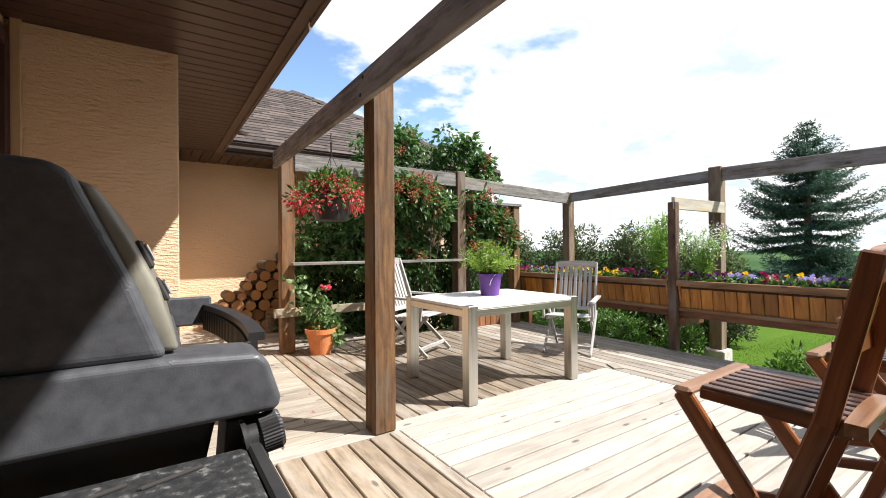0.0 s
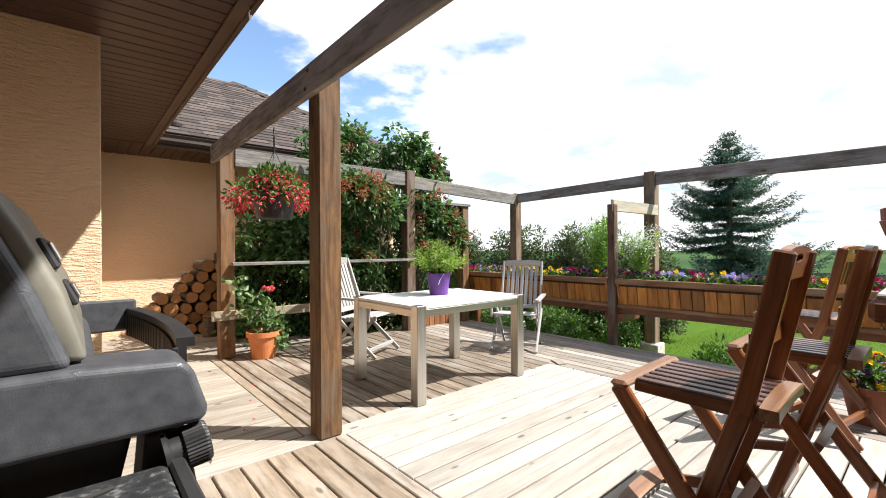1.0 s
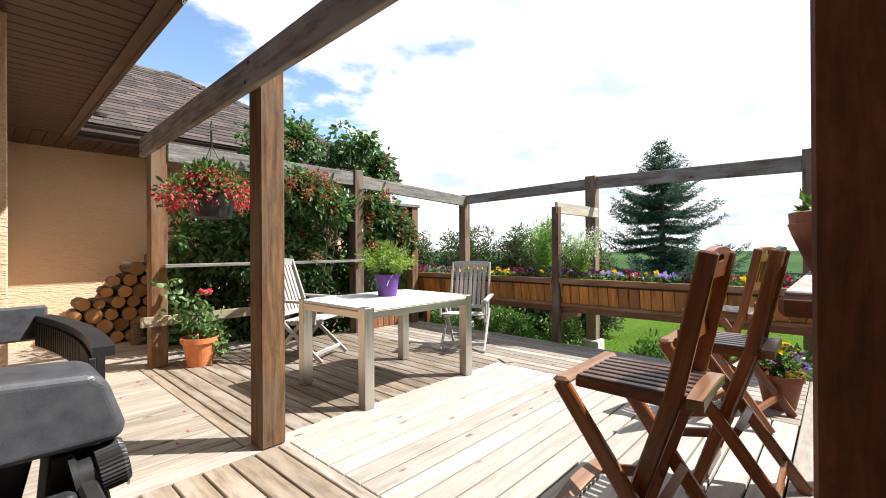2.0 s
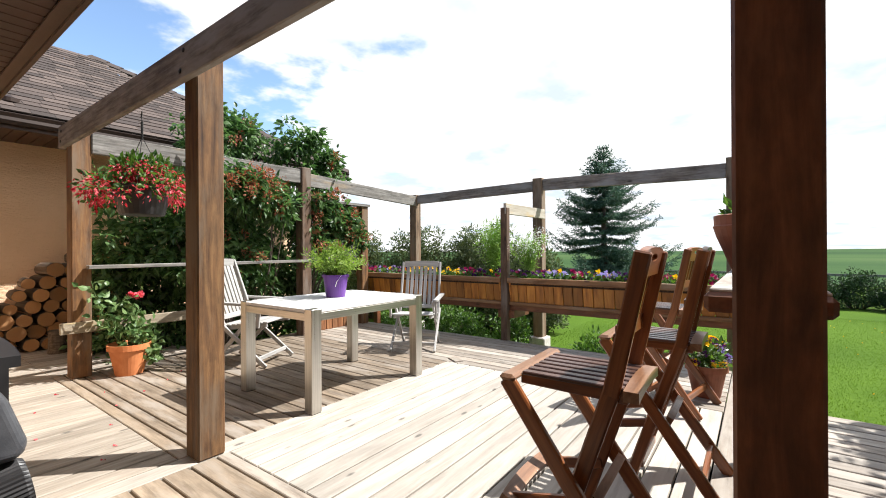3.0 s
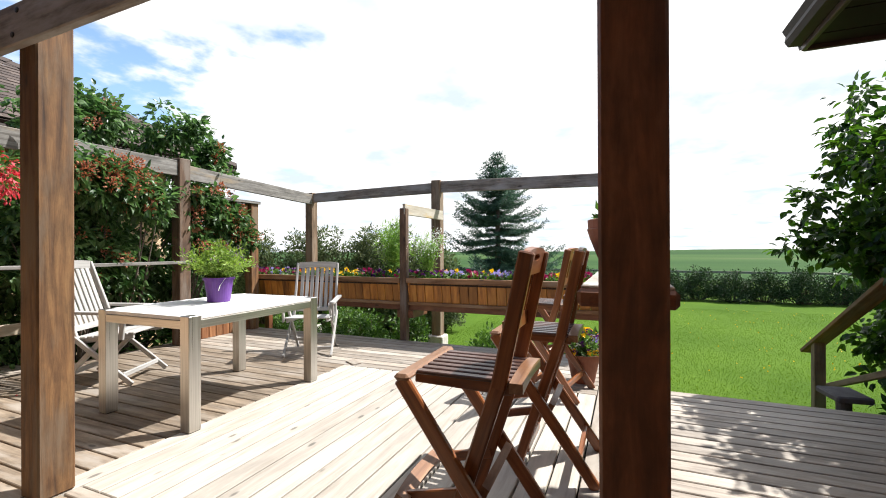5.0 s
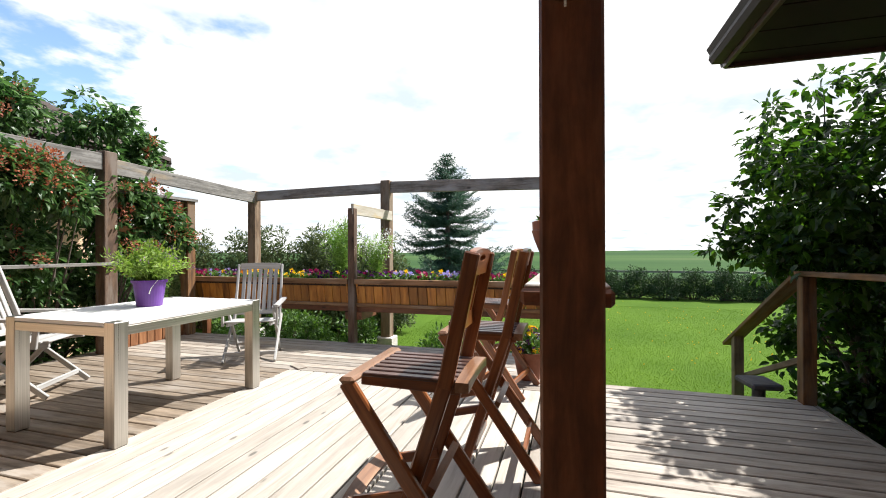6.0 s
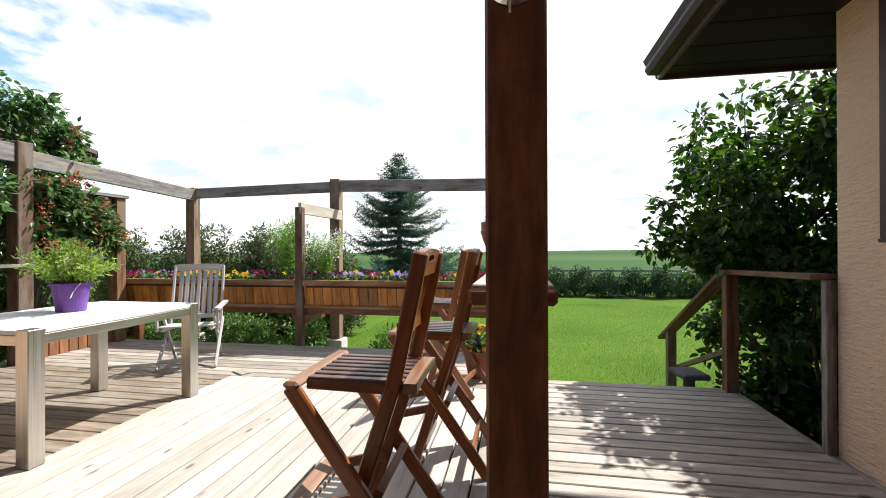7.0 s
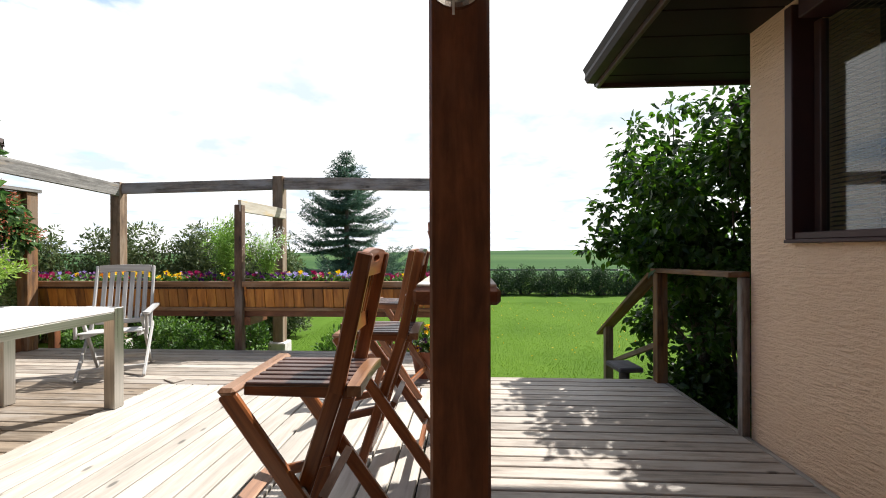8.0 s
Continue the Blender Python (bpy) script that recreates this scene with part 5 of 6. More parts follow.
def rose_pot():
    p = flower_pot((1.575, 4.84, 0), 0.165, 0.29, M["terracotta"], "orange terracotta pot with a climbing pink rose")
    r = np.random.default_rng(31)
    st = bmesh.new()
    cs, ds = [], []
    tips = [(-0.30, -0.04, 0.90), (-0.24, 0.0, 0.74), (-0.03, -0.05, 0.76), (0.03, 0, 0.64), (0.10, -0.04, 0.52), (-0.10, -0.05, 0.54), (0.16, 0, 0.40), (0.02, -0.1, 0.42), (0.22, -0.06, 0.30), (-0.12, 0.05, 0.46), (0.08, 0.05, 0.60)]
    for tx, ty, tz in tips:
        tip = Vector((tx, ty, tz))
        b = Vector((tx * 0.15, ty * 0.15, 0.22))
        mid = (b + tip) / 2 + Vector((tx * 0.2, 0, 0.06))
        tube([b, mid, tip], [0.006, 0.005, 0.003], 5, st)
        for u in np.linspace(0.25, 1.0, 32):
            q = b * (1 - u) ** 2 + mid * 2 * u * (1 - u) + tip * u * u
            cs.append(q + Vector(r.normal(size=3) * 0.042)); ds.append(Vector(r.normal(size=3)) + Vector((0, 0, 0.3)))
    for q in clumps([(0.17, -0.10, 0.22), (0.19, -0.05, 0.12), (0.13, -0.14, 0.16)], 22, 0.035, r)[0]:
        cs.append(Vector(q)); ds.append(Vector(r.normal(size=3)))
    tagged(part("stems", st, M["rose_leaf"], p), kind="stuff")
    part("foliage", leaves_mesh("foliage", cs, ds, 0.066, 0.044, M["rose_leaf"], pick=r, ovate=True), None, p, "green rose leaves")
    for q, rad in (((0.06, -0.06, 0.745), 0.036), ((0.0, -0.05, 0.75), 0.028)):
        cc, dd = [], []
        for i in range(36):
            v = Vector(r.normal(size=3)) + Vector((0, 0, 0.4))
            cc.append(Vector(q) + v.normalized() * rad * 0.25); dd.append(v)
        part("bloom", leaves_mesh("bloom", cc, dd, rad, rad * 1.1, M["rose"], pick=r), None, p, "pink-red rose bloom")


rose_pot()


def pansy_pot():
    p = flower_pot((4.02, 0.33, 0), 0.14, 0.25, M["terracotta_dark"], "brown clay pot brimming with purple and yellow pansies")
    r = np.random.default_rng(41)
    c, d = clumps([(0.09 * math.cos(a), 0.09 * math.sin(a), 0.33) for a in np.linspace(0, 6.28, 9)], 46, 0.055, r)
    part("foliage", leaves_mesh("foliage", c, d + (0, 0, 0.4), 0.06, 0.03, M["low_leaf"], pick=r), None, p)
    for k, n in (("yellow", 22), ("mauve", 16), ("white", 12), ("purple_dark", 26)):
        for _ in range(n):
            v = Vector(r.normal(size=3)); v.z = abs(v.z) * 0.9
            v.normalize()
            pansy(p, k, (v.x * 0.17, v.y * 0.17, 0.29 + v.z * 0.17), v, r)


pansy_pot()


def hanging_basket():
    x, y, z = 1.155, 3.27, 1.40
    h = thing("hanging_basket", (x, y, z), 0, "hanging basket overflowing with red and pink fuchsia blooms", "hanging basket")
    part("bowl", lathe([(0.118, 0), (0.126, 0.005), (0.165, 0.17), (0.175, 0.175), (0.175, 0.19), (0.16, 0.19), (0.15, 0.15), (0.01, 0.15)], 28), M["black_plastic"], h, "dark plastic bowl")
    hook = bmesh.new()
    for a in (0, 2.1, 4.2):
        tube([(0.155 * math.cos(a), 0.155 * math.sin(a), 0.185), (0.06 * math.cos(a), 0.06 * math.sin(a), 0.40), (0, 0, 0.52)], [0.0025] * 3, 5, hook)
    tube([(0, 0, 0.52), (0, 0, 0.62)], [0.007, 0.007], 6, hook)
    tube([(0, 0, 0.62), (0.0, 0.012, 0.65), (0, 0, 0.69)], [0.004] * 3, 6, hook)
    part("hanger", hook, M["iron"], h, "dark wire hanger and hook")
    r = np.random.default_rng(51)
    ends = []
    for i in range(70):
        a, e = r.uniform(0, 6.283), r.uniform(0.15, 1.0)
        rad = 0.30 * e
        ends.append((rad * math.cos(a), rad * math.sin(a), 0.30 - 0.20 * e ** 2 + r.normal() * 0.02))
    c, d = clumps(np.array(ends) * (0.95, 0.95, 1) + (0, 0, 0.02), 14, 0.045, r)
    part("foliage", leaves_mesh("foliage", c, d + (0, 0, 0.2), 0.045, 0.024, M["low_leaf"], pick=r), None, h, "light green leaves")
    c, d = clumps(np.array(ends) * (1.08, 1.08, 1) + (0, 0, -0.012), 32, 0.050, r)
    tagged(part("flower_mass", leaves_mesh("flower_mass", c, d * 0.6 + (0, 0, -0.6), 0.026, 0.015, M["fuchsia"], pick=r), None, h, "drooping red and pink blooms"), kind="stuff")


hanging_basket()


# ---- firewood ----
def firewood():
    r = random.Random(8)
    proto = []
    x0, zrow, row = 0.62, 0.0, 0
    logs = []
    widths = [9.5, 9.2, 9.0, 8.2, 7.2, 6.1, 5.2, 3.9, 2.6]
    for row in range(9):
        xr = 2.25 - 0.02 * row
        for i in range(int(widths[row])):
            rad = r.uniform(0.062, 0.092)
            x = xr - i * 0.172 - (row % 2) * 0.085 + r.uniform(-0.012, 0.012)
            z = 0.085 + row * 0.142 + r.uniform(-0.008, 0.008)
            logs.append((x, z, rad))
    for x, z, rad in logs:
        ln = r.uniform(0.36, 0.44)
        lg = thing("firewood_log", (x, 6.80 + r.uniform(-0.05, 0.04), z - rad), 0, "round split log with pale sawn end, stacked", "log", "stacked firewood")
        n = 14
        rr = [rad * r.uniform(0.92, 1.06) for _ in range(n)]
        bm = bmesh.new()
        rings = [[bm.verts.new((xx, rr[k] * math.cos(2 * math.pi * k / n), rr[k] * math.sin(2 * math.pi * k / n))) for k in range(n)] for xx in (0.0, ln)]
        for k in range(n):
            bm.faces.new((rings[0][k], rings[0][(k + 1) % n], rings[1][(k + 1) % n], rings[1][k]))
        m = Matrix.Translation((0, 0, rad)) @ Matrix.Rotation(radians(90 + r.uniform(-5, 5)), 4, "Z")
        part("bark", bm, M["log_bark"], lg, "", m)
        for xx in (0.001, ln - 0.001):
            bm = bmesh.new()
            bm.faces.new([bm.verts.new((xx, v * math.cos(2 * math.pi * k / n) * 0.97, v * math.sin(2 * math.pi * k / n) * 0.97)) for k, v in enumerate(rr)])
            part("sawn_end", bm, M["log_end"], lg, "pale orange sawn end", m)
    for x, hh, rad in ((1.40, 0.26, 0.085), (1.62, 0.25, 0.08)):
        lg = thing("chopping_block", (x, 6.50, 0), 0, "upright bark-covered log standing before the stack", "log")
        part("bark", lathe([(rad * 1.04, 0), (rad, hh * 0.5), (rad * 0.98, hh)], 16), M["log_bark"], lg)


def log_end_mat():
    m, nt, b = material("sawn_log_ends", 0.85)
    tc, oi = nt.nodes.new("ShaderNodeTexCoord"), nt.nodes.new("ShaderNodeObjectInfo")
    mp = add(nt, "ShaderNodeMapping", Scale=(0.0, 1.0, 1.0))
    nt.links.new(tc.outputs["Object"], mp.inputs[0])
    w = nt.nodes.new("ShaderNodeTexWave")
    w.wave_type, w.rings_direction = "RINGS", "X"
    w.inputs["Scale"].default_value, w.inputs["Distortion"].default_value, w.inputs["Detail"].default_value = 26.0, 2.0, 3.0
    nt.links.new(mp.outputs[0], w.inputs["Vector"])
    cr = ramp_of(nt, [(0.0, (0.34, 0.150, 0.052)), (1.0, (0.52, 0.265, 0.105))])
    nt.links.new(w.outputs["Fac"], cr.inputs[0])
    vr = nt.nodes.new("ShaderNodeMapRange")
    vr.inputs["To Min"].default_value, vr.inputs["To Max"].default_value = 0.62, 1.1
    nt.links.new(oi.outputs["Random"], vr.inputs["Value"])
    nt.links.new(mul_value(nt, cr.outputs[0], vr.outputs[0]), b.inputs["Base Color"])
    return m


M["log_end"] = log_end_mat()
firewood()

# ---- gas grill ----
def grill_mats():
    M["grill"] = mottled("cast_black_enamel", [(0.3, (0.050, 0.051, 0.057)), (0.7, (0.086, 0.087, 0.094))], 40, 0.42, 0.28, bump_scale=420, dist=0.0008)
    M["grill_front"] = mottled("dusty_hood_front", [(0.3, (0.15, 0.14, 0.115)), (0.7, (0.26, 0.24, 0.19))], 8, 0.36, 0.1, bump_scale=200, dist=0.001)
    M["grill_shelf"] = mottled("worn_speckled_shelf", [(0.42, (0.016, 0.016, 0.018)), (0.58, (0.034, 0.034, 0.034)), (0.68, (0.14, 0.135, 0.13))], 55, 0.6, 0.2)


grill_mats()


def rounded_prism(outline, y0, y1, r, seg=3):
    bm = prism(outline, y1 - y0, "y")
    bmesh.ops.translate(bm, verts=bm.verts, vec=(0, y0, 0))
    bmesh.ops.bevel(bm, geom=list(bm.edges), offset=r, segments=seg, affect="EDGES", profile=0.5)
    return bm


GS = 0.90                                  # size of the grill against its drawn outline


def grill():
    g = thing("gas_grill", (-0.15 * GS, 1.12 * GS, 1.17 * (1 - GS)), 0, "black cast gas grill with domed hood and ribbed side tray", "grill")
    g.scale = (GS, GS, GS)
    X, Y = 0.15, -1.12                     # shift to the grill's own place
    def W(outline):
        return [(a + X, b) for a, b in outline]
    hood = [(0.018, 1.005), (-0.022, 1.12), (-0.058, 1.20), (-0.092, 1.278), (-0.115, 1.297), (-0.165, 1.302), (-0.36, 1.29), (-0.47, 1.20), (-0.50, 1.005)]
    hood_part = part("hood", rounded_prism(W(hood), 0.78 + Y, 1.44 + Y, 0.016, 5), M["grill"], g, "black domed hood")
    front = [(0.034, 1.012), (0.006, 1.112), (-0.032, 1.196), (-0.072, 1.268), (-0.095, 1.276), (-0.070, 1.203), (-0.034, 1.122), (0.006, 1.012)]
    part("hood_front", rounded_prism(W(front), 0.80 + Y, 1.42 + Y, 0.010, 3), M["grill_front"], g, "dust-grey hood front", smooth=True)
    cap = [(0.144, 1.000), (0.160, 0.985), (0.182, 0.915), (0.172, 0.898), (-0.52, 0.897), (-0.53, 0.985), (-0.50, 1.006), (0.02, 1.008)]
    part("firebox_rim", rounded_prism(W(cap), 0.763 + Y, 0.885 + Y, 0.012, 5), M["grill"], g, "thick rounded end cap of the firebox")
    rim = [(0.045, 0.985), (0.05, 0.955), (0.045, 0.905), (0.03, 0.897), (-0.52, 0.897), (-0.53, 0.985), (-0.50, 1.004), (0.03, 1.004)]
    part("firebox_rim", rounded_prism(W(rim), 0.88 + Y, 1.455 + Y, 0.010, 4), M["grill"], g, "rim of the firebox")
    # box added to keep the gap under the firebox dark
    part("gap_filler", box(0.50, 0.60, 0.62, 0.01), M["black_plastic"], g, "dark box added to fill the gap below the firebox", pose(-0.20 + X, 1.12 + Y, 0.42))
    part("firebox", rounded_prism(W([(0.09, 0.90), (0.05, 0.72), (-0.40, 0.72), (-0.48, 0.90)]), 0.82 + Y, 1.40 + Y, 0.01), M["black_plastic"], g)
    panel = [(0.155, 0.885), (0.10, 0.885), (0.09, 0.76), (0.175, 0.76)]
    panel_part = part("control_panel", rounded_prism(W(panel), 0.80 + Y, 0.90 + Y, 0.006), M["black_plastic"], g, "black control panel")
    tl = Matrix.Rotation(radians(80), 4, "Y")
    knob_prof = [(0.034, 0), (0.034, 0.006), (0.026, 0.010), (0.026, 0.026), (0.033, 0.028), (0.034, 0.056), (0.030, 0.062)]
    for yy in (0.80,):
        bm = lathe(knob_prof, 72)
        for i, v in enumerate(bm.verts):
            if 0.027 < v.co.z < 0.058 and i % 2:
                v.co.x *= 0.95; v.co.y *= 0.95
        part("knob", bm, M["black_plastic"], panel_part, "ribbed black control knob", Matrix.Translation((0.152 + X - 0.030, yy + Y - 0.015, 0.852)) @ tl)
        part("knob_cap", lathe([(0.020, 0), (0.020, 0.002), (0.016, 0.003)], 20), M["chrome"], panel_part, "", Matrix.Translation((0.152 + X + 0.029, yy + Y - 0.015, 0.841)) @ tl)
    # badge and thermometer on the hood's front
    nrm = Matrix.Rotation(radians(66), 4, "Y")
    for yy, x, z, sy, sx in ((1.00, -0.014, 1.165, 0.13, 0.055), (1.00, 0.012, 1.098, 0.075, 0.045)):
        part("badge", box(sx, sy, 0.012, 0.004), M["black_plastic"], hood_part, "black badge plate", Matrix.Translation((x + X, yy + Y, z)) @ nrm)
        part("badge_plate", box(sx * 0.62, sy * 0.8, 0.006, 0.002), M["chrome"], hood_part, "silver badge bars", Matrix.Translation((x + X + 0.008, yy + Y, z + 0.004)) @ nrm)
    # near shelf, worn and speckled
    shelf = [(0.118, 0.852), (0.128, 0.842), (0.118, 0.806), (-0.46, 0.806), (-0.47, 0.852)]
    part("side_shelf", rounded_prism(W(shelf), 0.30 + Y, 0.762 + Y, 0.007), M["grill_shelf"], g, "worn speckled side shelf")
    lumber("shelf_rail", g, (0.135 + X, 0.30 + Y, 0.825), (0.135 + X, 0.79 + Y, 0.825), 0.022, 0.06, M["black_plastic"], "black shelf edge")
    # near-black bars laid on top paint the dark of the shelf's slots
    for i in range(3):
        lumber("shelf_slot_bar", g, (-0.20 + X + i * 0.09, 0.70 + Y, 0.854), (-0.12 + X + i * 0.09, 0.725 + Y, 0.854), 0.008, 0.006, M["dark"], "thin dark bar standing in for a slot in the shelf")
    # far tray: a curved upstand of ribs round a flat shelf
    bm = bmesh.new()
    arc = [(0.236 - 0.2 * (y - 1.52) ** 2 + X, y + Y) for y in np.linspace(1.26, 2.05, 34)]
    def sweep(r_in, r_out, z0, z1):
        loops = []
        for px, py in arc:
            d = Vector((1.0, 0.4 * (py - Y - 1.52), 0)).normalized()
            loops.append([bm.verts.new((px + d.x * q, py + d.y * q, z)) for q, z in ((r_in, z0), (r_out, z0), (r_out, z1), (r_in, z1))])
        for a, b in zip(loops, loops[1:]):
            for k in range(4):
                bm.faces.new((a[k], a[(k + 1) % 4], b[(k + 1) % 4], b[k]))
        bm.faces.new(loops[0]); bm.faces.new(loops[-1][::-1])
    sweep(-0.004, 0.012, 0.845, 0.925)
    sweep(-0.012, 0.030, 0.925, 0.948)
    bmesh.ops.recalc_face_normals(bm, faces=bm.faces)
    rim_part = part("tray_rim", bm, M["black_plastic"], g, "curved black tray rim")
    for i, ((px, py), (qx, qy)) in enumerate(zip(arc, arc[1:])):
        d = Vector((1.0, 0.4 * (py - Y - 1.52), 0)).normalized()
        part("tray_rib", box(0.014, 0.013, 0.078, 0.002), M["black_plastic"], rim_part, "", Matrix.Translation((px - d.x * 0.012, py - d.y * 0.012, 0.886)) @ Matrix.Rotation(math.atan2(d.y, d.x), 4, "Z"))
    part("side_tray", rounded_prism(W([(0.09, 0.82), (0.09, 0.855), (-0.44, 0.855), (-0.44, 0.82)]), 1.50 + Y, 1.62 + Y, 0.008), M["grill_shelf"], g, "flat grey side tray")
    part("tray_back", box(0.40, 0.02, 0.12, 0.008), M["grill"], g, "raised tray back", pose(0.0 + X, 2.06 + Y, 0.922))
    for sx in (-0.42, 0.04):
        for yy in (0.86, 1.36):
            lumber("leg", g, (sx + X, yy + Y, -0.13), (sx + X, yy + Y, 0.75), 0.04, 0.04, M["black_plastic"], up=(0, 1, 0))
    part("lower_shelf", box(0.50, 0.54, 0.03, 0.005), M["black_plastic"], g, "", pose(-0.19 + X, 1.11 + Y, 0.22))


grill()


# ---- hook under the fascia, lamp on the dark post ----
def eave_hook():
    h = thing("wire_hook", (0.735, 2.42, Z_SOFFIT - 0.016), 0, "small pale wire hook under the eave", "hook")
    pts = [(0, 0, 0.0), (0, 0, -0.03)] + [(0, 0.022 * math.sin(a) - 0.0, -0.05 + 0.022 * math.cos(a)) for a in np.linspace(0, 4.2, 9)]
    part("wire", tube(pts, [0.004] * len(pts), 6), M["chrome"], h)


eave_hook()


def post_lamp():
    l = thing("wall_lamp", (1.148, -0.03, 1.852), 0, "round opal lamp mounted on the dark post", "lamp")
    turn = Matrix.Rotation(radians(-90), 4, "Y")
    part("glass", lathe([(0.062, 0.0), (0.066, 0.02), (0.05, 0.045), (0.02, 0.055)], 28), M["opal"], l, "opal glass dome", turn, smooth=True)
    part("base", lathe([(0.07, -0.03), (0.072, -0.01), (0.066, 0.002)], 28), M["chrome"], l, "metal lamp base", turn)
    lumber("drip", l, (-0.02, 0.008, -0.105), (-0.02, 0.008, -0.06), 0.006, 0.006, M["opal"], "pale pull cord", up=(0, 1, 0), bevel=0)


post_lamp()


# ---- stair rail to the lawn ----
def stairs_and_rail():
    s = thing("stair_rail", (3.95, -1.745, 0), 0, "brown cedar handrail beside the steps to the lawn", "rail")
    lumber("post", s, (0, 0, -0.3), (0, 0, 0.955), 0.09, 0.09, M["post"], up=(0, 1, 0))
    lumber("post", s, (-1.085, -0.035, -0.3), (-1.085, -0.035, 0.985), 0.05, 0.05, M["rail"], up=(0, 1, 0))
    lumber("post", s, (1.40, 0, GROUND), (1.40, 0, 0.245), 0.09, 0.09, M["post_far"], up=(0, 1, 0))
    lumber("top_rail", s, (-1.10, 0.0, 1.005), (0.08, 0.0, 0.975), 0.13, 0.036, M["post"], "orange-brown flat cap rail")
    lumber("sloping_rail", s, (0.06, 0.0, 0.965), (1.66, 0.0, 0.10), 0.13, 0.036, M["post"], "orange-brown sloping handrail")
    lumber("lower_rail", s, (0.0, -0.06, 0.36), (1.42, -0.06, -0.19), 0.036, 0.05, M["post_far"], "thin sloping lower rail")
    st = thing("steps", (4.06, -0.9, GROUND), 0, "weathered wooden steps down to the lawn", "stairs", kind="structure")
    for i, z in enumerate((0.29, 0.13)):
        lumber("tread", st, (0.16 + i * 0.28, -0.78, z), (0.16 + i * 0.28, 0.9, z), 0.27, 0.036, M["deck_grey"])
        lumber("riser", st, (0.03 + i * 0.28, -0.78, z - 0.08), (0.03 + i * 0.28, 0.9, z - 0.08), 0.02, 0.13, M["deck_grey"])
    sl = thing("stone_slab", (4.42, -1.60, -0.075), 8, "dark grey slab stool beside the rail post", "stool")
    part("slab", box(0.30, 0.24, 0.05, 0.012), M["stone"], sl, "", pose(0, 0, 0.0275 + 0.05))
    part("pedestal", lathe([(0.07, -0.39), (0.05, -0.2), (0.05, 0.05)], 16), M["stone"], sl)


stairs_and_rail()


# ---- planting ----
def lilac(at, ends_fn, n_clump, per, spread, leaf, mats, bloom_n, seed, label, trunks, leaf_w=0.62):
    r = np.random.default_rng(seed)
    t = thing("lilac_bush", at, 0, label, "bush")
    ends = np.array([ends_fn(r) for _ in range(n_clump)])
    bases = [Vector((r.normal() * 0.18 * trunks[1], r.normal() * 0.12, 0)) for _ in range(trunks[0])]
    for i, e in enumerate(ends[:: max(1, n_clump // 56)]):
        e = Vector(e)
        b = min(bases, key=lambda q: (q - Vector((e.x, e.y, 0)) * 0.5).length)
        mid = b.lerp(e, 0.5) + Vector((r.normal() * 0.08, r.normal() * 0.08, 0.18))
        q = b.lerp(mid, 0.5) + Vector((0, 0, 0.1))
        part("limb", tube([b, q, mid, e], [0.024, 0.018, 0.011, 0.004], 5), M["bark"], t)
    c, d = clumps(ends, per, spread, r)
    d = d + np.array((0, 0, -0.45)) + r.normal(size=d.shape) * 0.45
    part("crown", leaves_mesh("crown", c, d, leaf, leaf * leaf_w, mats, pick=r, flat=1.6, ovate=True), None, t, "dense green heart-shaped leaves")
    if bloom_n:
        outer = ends[(ends[:, 1] < -0.35) | ((ends[:, 2] > 2.75) & (r.uniform(size=len(ends)) < 0.22))] if len(ends) > 800 else ends
        tips = outer[r.choice(len(outer), bloom_n, replace=False)] + r.normal(size=(bloom_n, 3)) * 0.05 + (0, -0.12, 0.05)
        tips = tips[tips[:, 2] > 1.2]
        c, d = clumps(tips, 52, 0.042, r)
        tagged(part("flower_mass", leaves_mesh("flower_mass", c, d + (0, 0, 0.3), 0.026, 0.019, M["lilac_bloom"], pick=r), None, t, "faded red-brown flower clusters"), kind="stuff")
    return t


LOBES = ((-0.62, 0.05, 2.66, 0.40), (-0.20, 0.1, 2.80, 0.36), (0.56, 0.05, 2.80, 0.40), (0.95, 0.0, 2.72, 0.40), (1.30, -0.05, 2.46, 0.26), (0.80, 0.0, 2.40, 0.26))
SPRAYS = ((0.62, -0.62, 1.80, 0.24), (0.95, -0.64, 1.58, 0.24), (0.66, -0.60, 1.25, 0.22), (1.22, -0.66, 1.36, 0.11), (-0.95, -0.84, 1.96, 0.20), (-0.60, -0.84, 1.88, 0.22), (-0.85, -0.45, 1.05, 0.34), (-0.22, -0.82, 1.76, 0.20), (-0.35, -0.40, 1.02, 0.28), (-0.75, -0.5, 1.55, 0.34))


